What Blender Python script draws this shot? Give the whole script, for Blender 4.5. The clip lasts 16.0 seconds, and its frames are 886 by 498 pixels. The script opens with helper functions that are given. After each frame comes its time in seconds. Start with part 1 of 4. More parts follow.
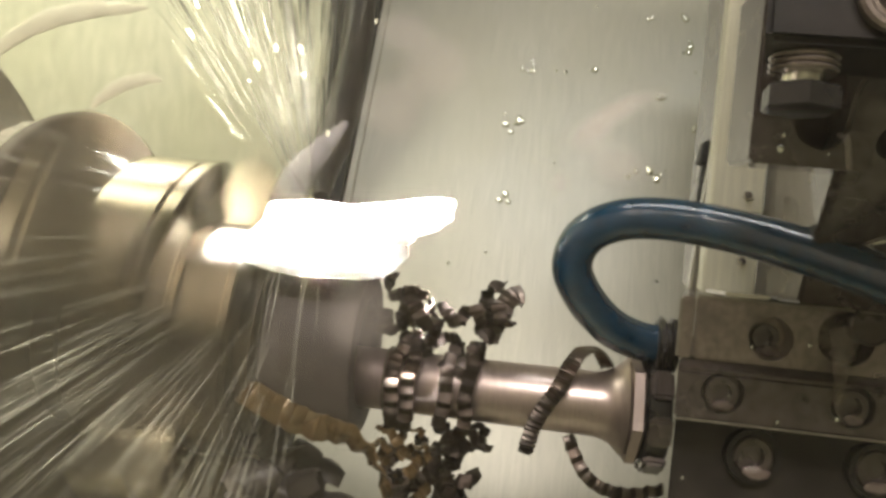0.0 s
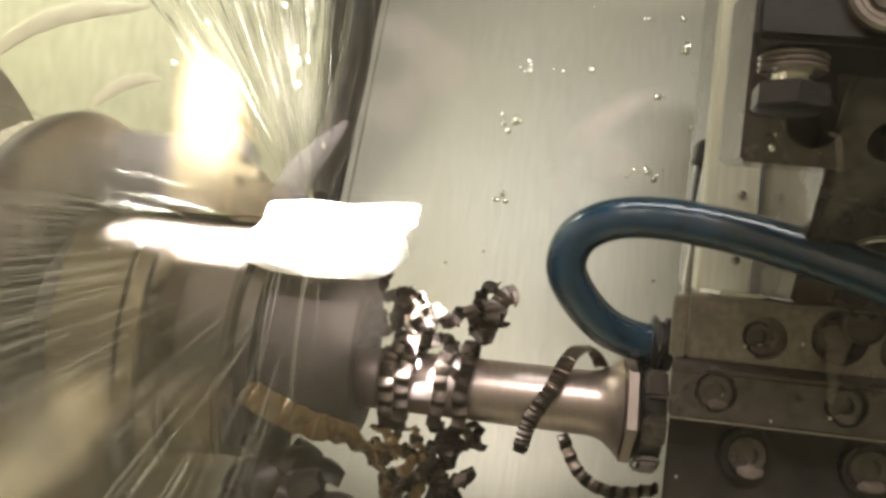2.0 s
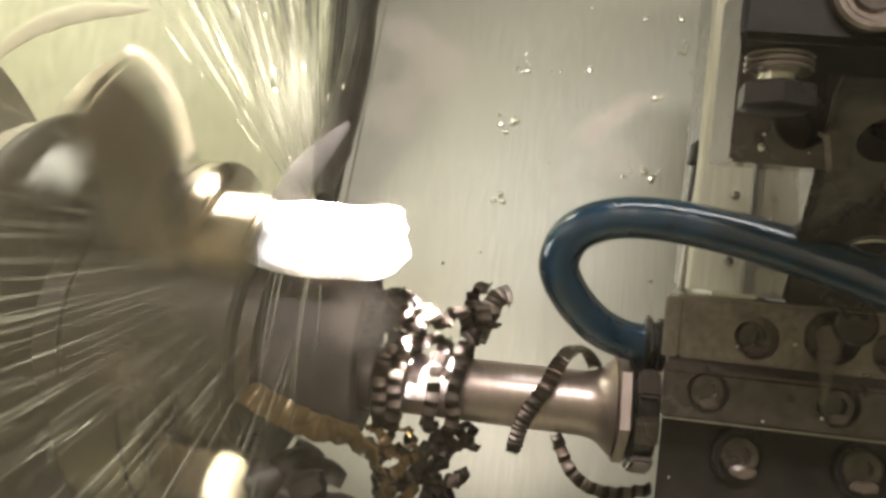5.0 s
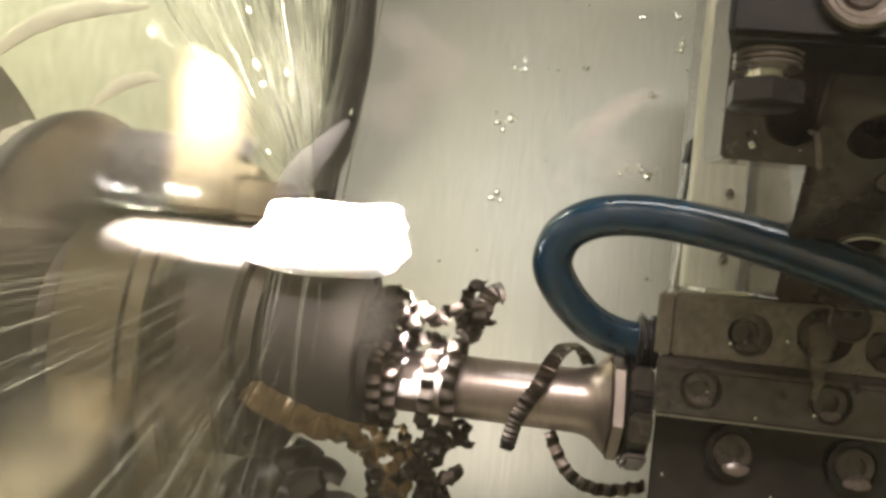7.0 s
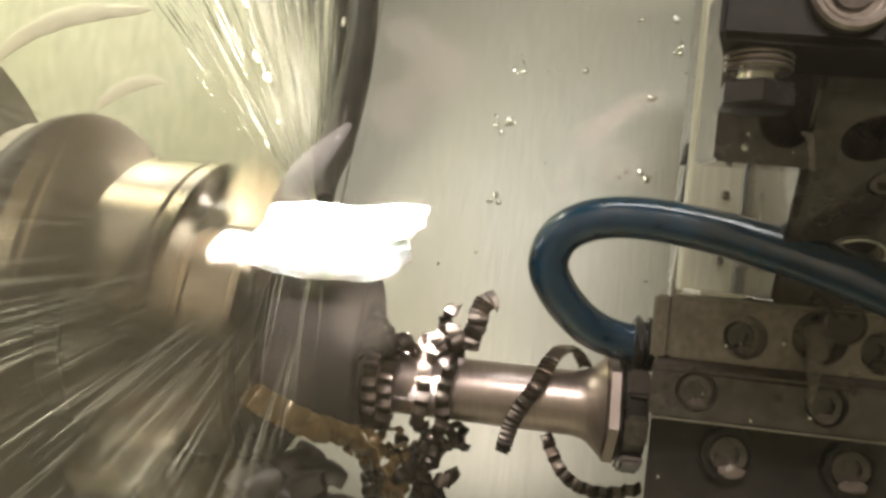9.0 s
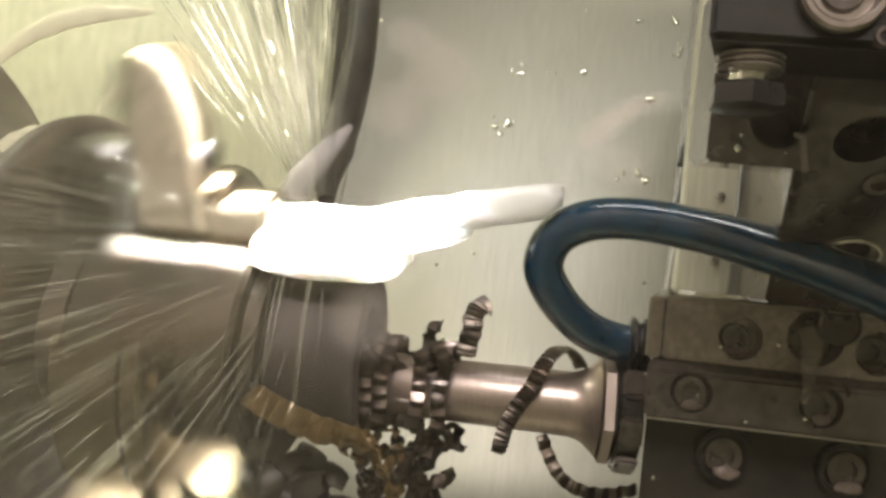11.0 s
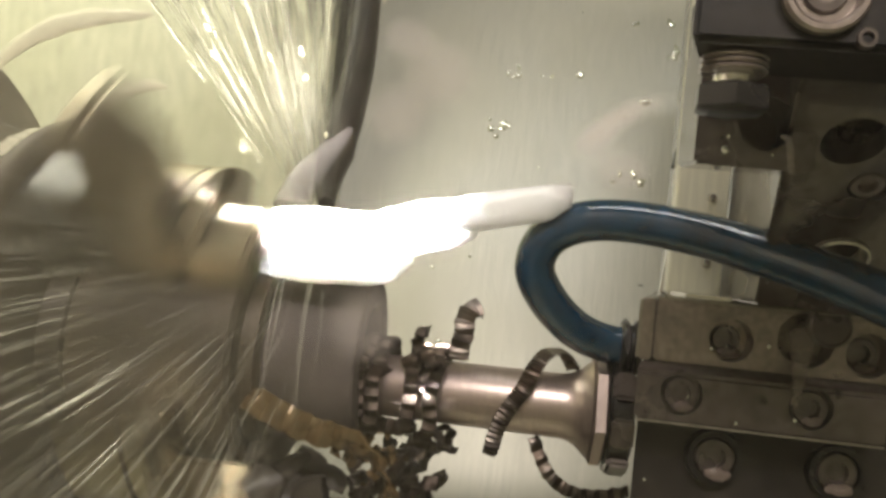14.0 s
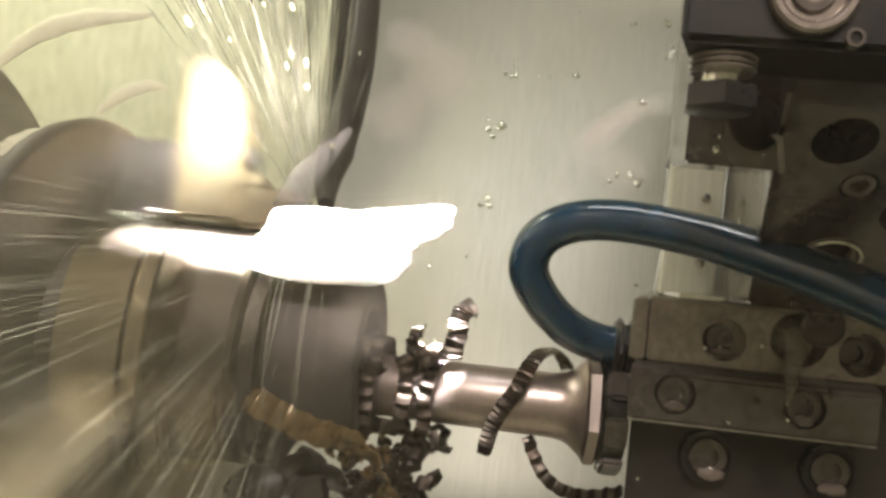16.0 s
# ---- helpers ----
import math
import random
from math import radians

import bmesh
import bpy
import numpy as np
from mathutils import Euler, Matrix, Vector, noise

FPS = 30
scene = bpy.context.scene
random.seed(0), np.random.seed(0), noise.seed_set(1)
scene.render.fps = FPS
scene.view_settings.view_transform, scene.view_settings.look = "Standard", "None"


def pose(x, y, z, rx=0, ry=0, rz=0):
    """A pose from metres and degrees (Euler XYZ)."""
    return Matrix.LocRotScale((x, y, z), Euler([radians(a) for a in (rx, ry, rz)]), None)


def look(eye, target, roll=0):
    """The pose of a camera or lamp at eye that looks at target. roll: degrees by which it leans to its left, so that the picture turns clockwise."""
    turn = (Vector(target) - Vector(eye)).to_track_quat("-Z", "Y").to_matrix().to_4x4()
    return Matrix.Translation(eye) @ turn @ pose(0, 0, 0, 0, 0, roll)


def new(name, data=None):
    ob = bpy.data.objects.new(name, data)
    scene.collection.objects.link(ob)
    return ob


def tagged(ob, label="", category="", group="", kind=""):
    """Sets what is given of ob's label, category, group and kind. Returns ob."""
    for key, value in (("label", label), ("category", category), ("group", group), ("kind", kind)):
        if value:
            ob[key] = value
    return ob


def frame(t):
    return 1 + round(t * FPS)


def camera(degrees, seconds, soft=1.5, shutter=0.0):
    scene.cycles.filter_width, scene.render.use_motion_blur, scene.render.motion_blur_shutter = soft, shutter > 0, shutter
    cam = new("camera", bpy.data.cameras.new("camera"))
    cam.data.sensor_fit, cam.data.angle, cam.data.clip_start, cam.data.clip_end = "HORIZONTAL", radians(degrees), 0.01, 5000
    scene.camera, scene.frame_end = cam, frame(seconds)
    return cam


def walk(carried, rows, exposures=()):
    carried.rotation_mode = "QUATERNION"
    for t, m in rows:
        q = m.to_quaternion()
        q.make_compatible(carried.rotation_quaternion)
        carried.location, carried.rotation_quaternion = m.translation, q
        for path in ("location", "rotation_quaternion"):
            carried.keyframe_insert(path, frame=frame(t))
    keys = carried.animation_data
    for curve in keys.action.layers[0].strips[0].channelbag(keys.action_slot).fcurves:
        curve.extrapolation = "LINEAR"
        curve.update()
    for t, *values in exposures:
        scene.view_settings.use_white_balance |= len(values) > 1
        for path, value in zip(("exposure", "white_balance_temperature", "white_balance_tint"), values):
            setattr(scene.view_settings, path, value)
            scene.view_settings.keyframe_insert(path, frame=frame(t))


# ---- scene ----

# The clock of the feed: the carriage travels 14.2 mm towards the chuck.
FEED = -0.0142 / 16.0
EYE = Vector((0.0, -0.25, 1.05))
BAR = Vector((0.0, 0.0, 1.0055))        # a point on the boring bar's axis
SPIN = Vector((-0.133, 0.0, 1.0135))    # centre of the chuck's face


def sight(t, right, down):
    """The camera's pose: looks slightly to its left, leans, and sways by small angles."""
    yaw = radians(6.0) + right / 1358.0
    pitch = down / 1358.0
    ahead = Vector((-math.sin(yaw) * math.cos(pitch), math.cos(yaw) * math.cos(pitch), math.sin(pitch)))
    return t, look(EYE, EYE + ahead, 5.6)


cam = camera(60, 16.0, soft=3.2, shutter=0.32)
walk(cam, [sight(*r) for r in (
    (0.0, 0, 0), (0.5, 1.5, 2), (1.0, 1, 1), (1.5, 0.5, -0.5), (2.0, 0, -0.5), (2.5, 0, 0), (3.0, 1, 0.7), (3.5, 2, 3),
    (4.0, 4, 5.3), (5.2, 3, 0), (6.5, 1.5, -4), (7.0, 2, -2.2), (7.5, 3, 0), (8.0, 5, 2), (8.5, 5.5, 2.5), (9.0, 5.5, 2.6),
    (10.2, 7, 4.5), (11.5, 8, 6), (12.0, 8, 7), (12.5, 7.5, 6.5), (13.0, 7.5, 8.5), (13.5, 8, 9.5), (14.0, 8.5, 10),
    (14.5, 9, 9), (15.0, 9, 10.5), (15.5, 9, 10), (16.0, 8, 10.5))],
    exposures=((0.0, 0.10, 6500, 10), (16.0, 0.08, 6500, 10)))

# ---- light ----
world = bpy.data.worlds.new("enclosure_air")
world.use_nodes = True
world.node_tree.nodes["Background"].inputs[0].default_value = (0.75, 0.78, 0.62, 1)
world.node_tree.nodes["Background"].inputs[1].default_value = 0.2
scene.world = world


def lamp(name, kind, m, watts, colour, **more):
    data = bpy.data.lights.new(name, kind)
    data.energy, data.color = watts, colour
    if kind == "AREA":
        data.shape, data.size, data.size_y = "RECTANGLE", more["size"], more["size_y"]
        data.spread = radians(more.get("spread", 180.0))
    else:
        data.spot_size, data.spot_blend, data.shadow_soft_size = radians(more["cone"]), more["blend"], more["size"]
    ob = new(name, data)
    ob.matrix_world = m
    return ob


# the machine's work light tube above the window; the lamps after it are added
lamp("work_light_tube", "AREA", look((0.04, -0.14, 1.56), (0.02, 0.04, 1.04)), 0.92, (0.97, 0.98, 0.98), size=0.50, size_y=0.04)
# unseen fill from the front, added to lift holder, bar and cover
lamp("front_fill", "AREA", look((0.03, -0.44, 1.38), (0.02, 0.1, 0.95)), 2.8, (1.0, 0.90, 0.82), size=0.36, size_y=0.05)
# narrow fill added for a bright patch on the lower jaw
lamp("jaw_fill", "AREA", look((-0.24, -0.42, 1.30), (-0.1050, -0.048, 0.9860)), 0.016, (1.0, 0.95, 0.80), size=0.02, size_y=0.02, spread=5.0)
# unseen fill added to brighten the guard sheet
lamp("guard_fill", "AREA", look((-0.36, 0.03, 1.42), (-0.31, 0.14, 1.12)), 0.62, (1.0, 0.98, 0.78), size=0.10, size_y=0.10, spread=100.0)
# narrow fill added so the upright jaw shows white
lamp("chuck_fill", "AREA", look((0.0, -0.30, 1.40), (-0.112, 0.008, 1.094)), 0.54, (1.0, 0.95, 0.80), size=0.03, size_y=0.02, spread=8.5)
# narrow overhead beam added so the coolant wash glares
lamp("wash_beam", "AREA", look((-0.0760, -0.24, 1.56), (-0.0760, -0.022, 1.052)), 1.20, (1.0, 0.97, 0.94), size=0.099, size_y=0.004, spread=2.2)


# ---- materials ----
def material(name, colour, rough, metal=0.0, grain=220.0, vary=0.25, bump=0.15, stretch=(1, 1, 1), stain=None, alpha=1.0,
             rough_vary=0.15, coat=0.0, big=18.0):
    """A surface with fine grain, larger stains, uneven gloss and relief, in metres of the object's space."""
    m = bpy.data.materials.new(name)
    m.use_nodes = True
    nt = m.node_tree
    n, l = nt.nodes, nt.links
    b = n["Principled BSDF"]
    tc = n.new("ShaderNodeTexCoord")
    mp = n.new("ShaderNodeMapping")
    mp.inputs["Scale"].default_value = stretch
    l.new(tc.outputs["Object"], mp.inputs["Vector"])
    fine = n.new("ShaderNodeTexNoise")
    fine.inputs["Scale"].default_value = grain
    fine.inputs["Detail"].default_value = 6
    l.new(mp.outputs[0], fine.inputs["Vector"])
    large = n.new("ShaderNodeTexNoise")
    large.inputs["Scale"].default_value = big
    large.inputs["Detail"].default_value = 5
    l.new(tc.outputs["Object"], large.inputs["Vector"])
    ramp = n.new("ShaderNodeValToRGB")
    dark = [c * (1 - vary) for c in colour]
    light = [min(1, c * (1 + vary)) for c in colour]
    ramp.color_ramp.elements[0].position, ramp.color_ramp.elements[1].position = 0.3, 0.7
    ramp.color_ramp.elements[0].color, ramp.color_ramp.elements[1].color = (*dark, 1), (*light, 1)
    l.new(fine.outputs["Fac"], ramp.inputs[0])
    mix = n.new("ShaderNodeMix")
    mix.data_type = "RGBA"
    mix.inputs["B"].default_value = (*(stain or [c * 0.6 for c in colour]), 1)
    mr = n.new("ShaderNodeMapRange")
    mr.inputs["From Min"].default_value, mr.inputs["From Max"].default_value = 0.45, 0.75
    mr.inputs["To Max"].default_value = 0.75
    l.new(large.outputs["Fac"], mr.inputs["Value"])
    l.new(mr.outputs[0], mix.inputs["Factor"])
    l.new(ramp.outputs[0], mix.inputs["A"])
    l.new(mix.outputs["Result"], b.inputs["Base Color"])
    rr = n.new("ShaderNodeMapRange")
    rr.inputs["To Min"].default_value, rr.inputs["To Max"].default_value = max(0.03, rough - rough_vary), min(1, rough + rough_vary)
    l.new(large.outputs["Fac"], rr.inputs["Value"])
    l.new(rr.outputs[0], b.inputs["Roughness"])
    b.inputs["Metallic"].default_value = metal
    b.inputs["Alpha"].default_value = alpha
    b.inputs["Coat Weight"].default_value = coat
    b.inputs["Coat Roughness"].default_value = 0.07
    bp = n.new("ShaderNodeBump")
    bp.inputs["Strength"].default_value, bp.inputs["Distance"].default_value = bump, 0.0006
    l.new(fine.outputs["Fac"], bp.inputs["Height"])
    l.new(bp.outputs[0], b.inputs["Normal"])
    return m


SHEET = material("brushed_sheet_steel", (0.49, 0.48, 0.415), 0.45, 0.4, 60, 0.08, 0.08, (14, 1, 0.6), (0.46, 0.44, 0.34), big=7)
# the sheet steel again, coloured paler to look lit under the turret
PALE = material("brightened_wet_sheet", (0.80, 0.78, 0.62), 0.32, 0.15, 60, 0.10, 0.12, (10, 1, 0.6), (0.62, 0.58, 0.40), coat=0.4, big=26)
GUARD = material("headstock_sheet", (0.66, 0.66, 0.50), 0.45, 0.35, 60, 0.15, 0.2, (3, 1, 1), (0.5, 0.5, 0.33), big=11)
OILY = material("oily_dark_steel", (0.108, 0.087, 0.079), 0.30, 0.5, 300, 0.35, 0.15, (1, 1, 1), (0.12, 0.095, 0.078), coat=1.0, big=55)
GROUND = material("ground_tool_steel", (0.29, 0.24, 0.21), 0.32, 0.7, 520, 0.2, 0.12, (1, 1, 1), (0.13, 0.105, 0.087), coat=0.8, big=90)
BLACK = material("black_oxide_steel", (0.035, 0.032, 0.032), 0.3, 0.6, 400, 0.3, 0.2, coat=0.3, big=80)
WORN = material("worn_bare_steel", (0.36, 0.33, 0.27), 0.4, 0.6, 200, 0.2, 0.2, stain=(0.22, 0.19, 0.15), big=60)
DULL = material("sooty_black_steel", (0.026, 0.022, 0.020), 0.42, 0.0, 300, 0.35, 0.2, stain=(0.055, 0.045, 0.037), big=60)
BORE = material("satin_bar_steel", (0.52, 0.43, 0.40), 0.38, 0.9, 200, 0.12, 0.1, (8, 1, 1), (0.40, 0.33, 0.31), big=40)
BRIGHT = material("bright_turned_steel", (0.72, 0.69, 0.64), 0.2, 0.95, 200, 0.1, 0.1, (10, 1, 1), (0.55, 0.5, 0.45), big=40)
CHUCK = material("worn_chuck_steel", (0.052, 0.044, 0.036), 0.45, 0.4, 260, 0.3, 0.25, (6, 1, 1), (0.15, 0.115, 0.075), big=30)
JAW = material("hardened_jaw_steel", (0.27, 0.23, 0.165), 0.32, 0.9, 260, 0.2, 0.2, (1, 1, 1), (0.26, 0.19, 0.10), big=34)
SEGMENT = material("bright_oiled_segment", (0.32, 0.285, 0.215), 0.20, 1.0, 260, 0.12, 0.15, (8, 1, 1), (0.30, 0.23, 0.14), big=34)
WORK = material("turned_workpiece_steel", (0.062, 0.051, 0.047), 0.62, 0.3, 320, 0.15, 0.2, (10, 1, 1), (0.2, 0.17, 0.16), big=30)
HOSE = material("blue_hose_rubber", (0.004, 0.038, 0.080), 0.22, 0.0, 260, 0.3, 0.35, (1, 1, 1), (0.010, 0.035, 0.07), coat=1.0, big=70)
CHIP = material("steel_swarf", (0.15, 0.13, 0.115), 0.40, 1.0, 500, 0.2, 0.2, stain=(0.20, 0.14, 0.11), big=90)
# the swarf again, coloured darker so the beam does not bleach it
DARKENED = material("darkened_swarf", (0.060, 0.048, 0.041), 0.50, 0.85, 500, 0.25, 0.2, stain=(0.085, 0.06, 0.046), big=90)
AMBER = material("oil_wet_amber_swarf", (0.13, 0.088, 0.040), 0.28, 0.4, 300, 0.25, 0.3, stain=(0.20, 0.125, 0.055), coat=0.5, big=70)
DULL.node_tree.nodes["Principled BSDF"].inputs["Specular IOR Level"].default_value = 0.3
FOAM = material("aerated_coolant", (0.93, 0.93, 0.90), 0.35, 0.0, 300, 0.04, 0.3, stain=(0.9, 0.9, 0.85))
foam = FOAM.node_tree.nodes["Principled BSDF"]
foam.inputs["Subsurface Weight"].default_value = 1.0
foam.inputs["Subsurface Radius"].default_value = (1.0, 1.0, 1.0)
foam.inputs["Subsurface Scale"].default_value = 0.02
JETTED = material("white_jetted_coolant", (0.46, 0.42, 0.43), 0.2, 0.0, 120, 0.25, 0.3, stain=(0.30, 0.28, 0.29), alpha=0.34)
# the darkness that water streaks refract, put in as grey colour
STREAK = material("painted_dark_streak", (0.04, 0.039, 0.033), 0.25, 0.0, 300, 0.2, 0.0, stain=(0.07, 0.07, 0.055), alpha=0.38)
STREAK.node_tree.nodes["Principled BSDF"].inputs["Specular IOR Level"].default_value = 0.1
FLUNG = material("flung_bright_coolant", (0.88, 0.86, 0.66), 0.3, 0.0, 130, 0.08, 0.3, stain=(0.84, 0.80, 0.6), alpha=0.9)
MILK = material("milky_coolant", (0.46, 0.40, 0.33), 0.15, 0.0, 300, 0.1, 0.2, stain=(0.38, 0.32, 0.25), alpha=0.3)
SPRAY = material("coolant_spray", (0.85, 0.85, 0.70), 0.3, 0.0, 300, 0.1, 0.0, stain=(0.7, 0.7, 0.55), alpha=0.12)
CAST = material("black_cast_block", (0.012, 0.011, 0.011), 0.5, 0.0, 300, 0.4, 0.2, stain=(0.028, 0.022, 0.019), big=60)
CAST.node_tree.nodes["Principled BSDF"].inputs["Specular IOR Level"].default_value = 0.2
RUBBER = material("black_wiper_rubber", (0.03, 0.03, 0.028), 0.5, 0.0, 300, 0.3, 0.2)
WET_GLINT = material("wet_recess_glint", (0.20, 0.15, 0.13), 0.06, 0.0, 300, 0.2, 0.3, stain=(0.34, 0.27, 0.24), alpha=0.6, rough_vary=0.04, coat=1.0)
WATER = bpy.data.materials.new("clear_droplet")
WATER.use_nodes = True
WATER.node_tree.nodes["Principled BSDF"].inputs["Base Color"].default_value = (0.9, 0.92, 0.82, 1)
WATER.node_tree.nodes["Principled BSDF"].inputs["Coat Weight"].default_value = 1.0
WATER.node_tree.nodes["Principled BSDF"].inputs["Roughness"].default_value = 0.04
WATER.node_tree.nodes["Principled BSDF"].inputs["Metallic"].default_value = 0.85
WATER.node_tree.nodes["Principled BSDF"].inputs["IOR"].default_value = 1.33



def smeared_hazy_glass():
    """Clear glass with soft pale dried-coolant smears; mist haze painted on the chuck's side."""
    m = bpy.data.materials.new("smeared_glass_with_haze")
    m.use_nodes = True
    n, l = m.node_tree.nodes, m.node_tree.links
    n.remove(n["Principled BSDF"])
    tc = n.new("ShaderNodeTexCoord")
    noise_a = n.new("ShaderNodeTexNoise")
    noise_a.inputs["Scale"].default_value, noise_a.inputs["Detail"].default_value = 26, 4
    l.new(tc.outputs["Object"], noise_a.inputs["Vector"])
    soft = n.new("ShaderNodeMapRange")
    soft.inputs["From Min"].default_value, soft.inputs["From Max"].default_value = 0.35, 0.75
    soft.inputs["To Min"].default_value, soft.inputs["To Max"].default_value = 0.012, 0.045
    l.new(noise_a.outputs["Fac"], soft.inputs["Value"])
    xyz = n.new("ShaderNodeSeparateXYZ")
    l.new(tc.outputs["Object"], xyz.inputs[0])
    # spray-mist haze painted into the film, growing towards the chuck
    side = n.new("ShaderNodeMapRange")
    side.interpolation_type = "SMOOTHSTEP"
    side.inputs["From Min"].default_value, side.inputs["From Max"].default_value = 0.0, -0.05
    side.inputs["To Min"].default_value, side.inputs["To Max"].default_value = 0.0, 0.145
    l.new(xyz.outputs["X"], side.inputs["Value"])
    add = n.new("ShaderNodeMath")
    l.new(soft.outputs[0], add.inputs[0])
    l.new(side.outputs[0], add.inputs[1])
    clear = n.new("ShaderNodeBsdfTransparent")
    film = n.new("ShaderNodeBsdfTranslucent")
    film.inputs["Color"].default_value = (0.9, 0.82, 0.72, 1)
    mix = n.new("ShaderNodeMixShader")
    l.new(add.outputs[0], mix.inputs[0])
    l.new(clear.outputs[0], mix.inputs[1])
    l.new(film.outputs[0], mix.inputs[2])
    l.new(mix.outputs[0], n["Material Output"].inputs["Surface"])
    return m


PANE = smeared_hazy_glass()


def torn_water():
    """Thin water torn into streaks and holes, painted darker than the bright sheet behind it."""
    m = bpy.data.materials.new("torn_water_veil")
    m.use_nodes = True
    n, l = m.node_tree.nodes, m.node_tree.links
    b = n["Principled BSDF"]
    # the veil's dark refraction is put into the base colour
    b.inputs["Base Color"].default_value = (0.05, 0.048, 0.039, 1)
    b.inputs["Roughness"].default_value = 0.5
    b.inputs["Specular IOR Level"].default_value = 0.15
    uv = n.new("ShaderNodeUVMap")
    mp = n.new("ShaderNodeMapping")
    mp.inputs["Scale"].default_value = (13, 5.0, 1)
    l.new(uv.outputs[0], mp.inputs["Vector"])
    streaks = n.new("ShaderNodeTexNoise")
    streaks.inputs["Scale"].default_value, streaks.inputs["Detail"].default_value, streaks.inputs["Distortion"].default_value = 1.0, 6, 0.6
    l.new(mp.outputs[0], streaks.inputs["Vector"])
    tear = n.new("ShaderNodeMapRange")
    tear.inputs["From Min"].default_value, tear.inputs["From Max"].default_value = 0.38, 0.68
    tear.inputs["To Min"].default_value, tear.inputs["To Max"].default_value = 0.05, 0.62
    l.new(streaks.outputs["Fac"], tear.inputs["Value"])
    xy = n.new("ShaderNodeSeparateXYZ")
    l.new(uv.outputs[0], xy.inputs[0])
    rim = n.new("ShaderNodeMapRange")
    rim.interpolation_type = "SMOOTHSTEP"
    rim.inputs["From Max"].default_value = 0.28
    l.new(xy.outputs[0], rim.inputs["Value"])
    thin = n.new("ShaderNodeMath")
    thin.operation = "MULTIPLY"
    l.new(tear.outputs[0], thin.inputs[0])
    l.new(rim.outputs[0], thin.inputs[1])
    l.new(thin.outputs[0], b.inputs["Alpha"])
    return m


VEIL = torn_water()


def dried_drop():
    """A soft pale spot: thickest in its middle, nothing at its rim."""
    m = bpy.data.materials.new("dried_coolant_spot")
    m.use_nodes = True
    n, l = m.node_tree.nodes, m.node_tree.links
    n.remove(n["Principled BSDF"])
    tc = n.new("ShaderNodeTexCoord")
    ball = n.new("ShaderNodeTexGradient")
    ball.gradient_type = "SPHERICAL"
    l.new(tc.outputs["Object"], ball.inputs["Vector"])
    curve = n.new("ShaderNodeMapRange")
    curve.interpolation_type = "SMOOTHSTEP"
    curve.inputs["From Max"].default_value, curve.inputs["To Max"].default_value = 0.7, 0.25
    l.new(ball.outputs["Fac"], curve.inputs["Value"])
    clear = n.new("ShaderNodeBsdfTransparent")
    film = n.new("ShaderNodeAddShader")
    for k, kind in enumerate(("ShaderNodeBsdfTranslucent", "ShaderNodeBsdfDiffuse")):
        side = n.new(kind)
        side.inputs["Color"].default_value = (0.50, 0.45, 0.43, 1)
        l.new(side.outputs[0], film.inputs[k])
    mix = n.new("ShaderNodeMixShader")
    l.new(curve.outputs[0], mix.inputs[0])
    l.new(clear.outputs[0], mix.inputs[1])
    l.new(film.outputs[0], mix.inputs[2])
    l.new(mix.outputs[0], n["Material Output"].inputs["Surface"])
    return m


SPOT = dried_drop()

# ---- building helpers ----
BASE = {}


def thing(name, base, label, category, group="", kind=""):
    ob = new(name)
    ob.location = base
    ob.empty_display_size = 0.01
    BASE[name if ob.name == name else ob.name] = Vector(base)
    return tagged(ob, label, category, group, kind)


def part(name, bm, mat, parent, label="", smooth=True):
    """Links a bmesh, given in the world's metres, as one mesh under a thing or a part."""
    top = parent if parent.parent is None else parent.parent
    if top.parent is not None:
        top = top.parent
    bmesh.ops.translate(bm, verts=bm.verts, vec=-BASE[top.name])
    bmesh.ops.recalc_face_normals(bm, faces=bm.faces)
    me = bpy.data.meshes.new(name)
    bm.to_mesh(me)
    bm.free()
    me.materials.append(mat)
    if smooth:
        me.shade_smooth()
        me.set_sharp_from_angle(angle=radians(38))
    ob = new(name, me)
    ob.parent = parent
    return tagged(ob, label)


def solid(name, bm, mat, base, label, category, group="", kind="", smooth=True):
    """One plain mesh that is a thing by itself."""
    bmesh.ops.translate(bm, verts=bm.verts, vec=-Vector(base))
    bmesh.ops.recalc_face_normals(bm, faces=bm.faces)
    me = bpy.data.meshes.new(name)
    bm.to_mesh(me)
    bm.free()
    me.materials.append(mat)
    if smooth:
        me.shade_smooth()
        me.set_sharp_from_angle(angle=radians(38))
    ob = new(name, me)
    ob.location = base
    BASE[ob.name] = Vector(base)
    return tagged(ob, label, category, group, kind)


def box(x0, x1, y0, y1, z0, z1, bevel=0.0008, bm=None, m=None):
    bm = bm or bmesh.new()
    made = bmesh.ops.create_cube(bm, size=1.0)["verts"]
    bmesh.ops.scale(bm, verts=made, vec=(x1 - x0, y1 - y0, z1 - z0))
    bmesh.ops.translate(bm, verts=made, vec=((x0 + x1) / 2, (y0 + y1) / 2, (z0 + z1) / 2))
    if bevel:
        edges = {e for v in made for e in v.link_edges}
        made = list({v for f in bmesh.ops.bevel(bm, geom=list(edges), offset=bevel, segments=2, affect="EDGES")["faces"] for v in f.verts}
                    | {v for v in made if v.is_valid})
    if m is not None:
        bmesh.ops.transform(bm, matrix=m, verts=made)
    return bm


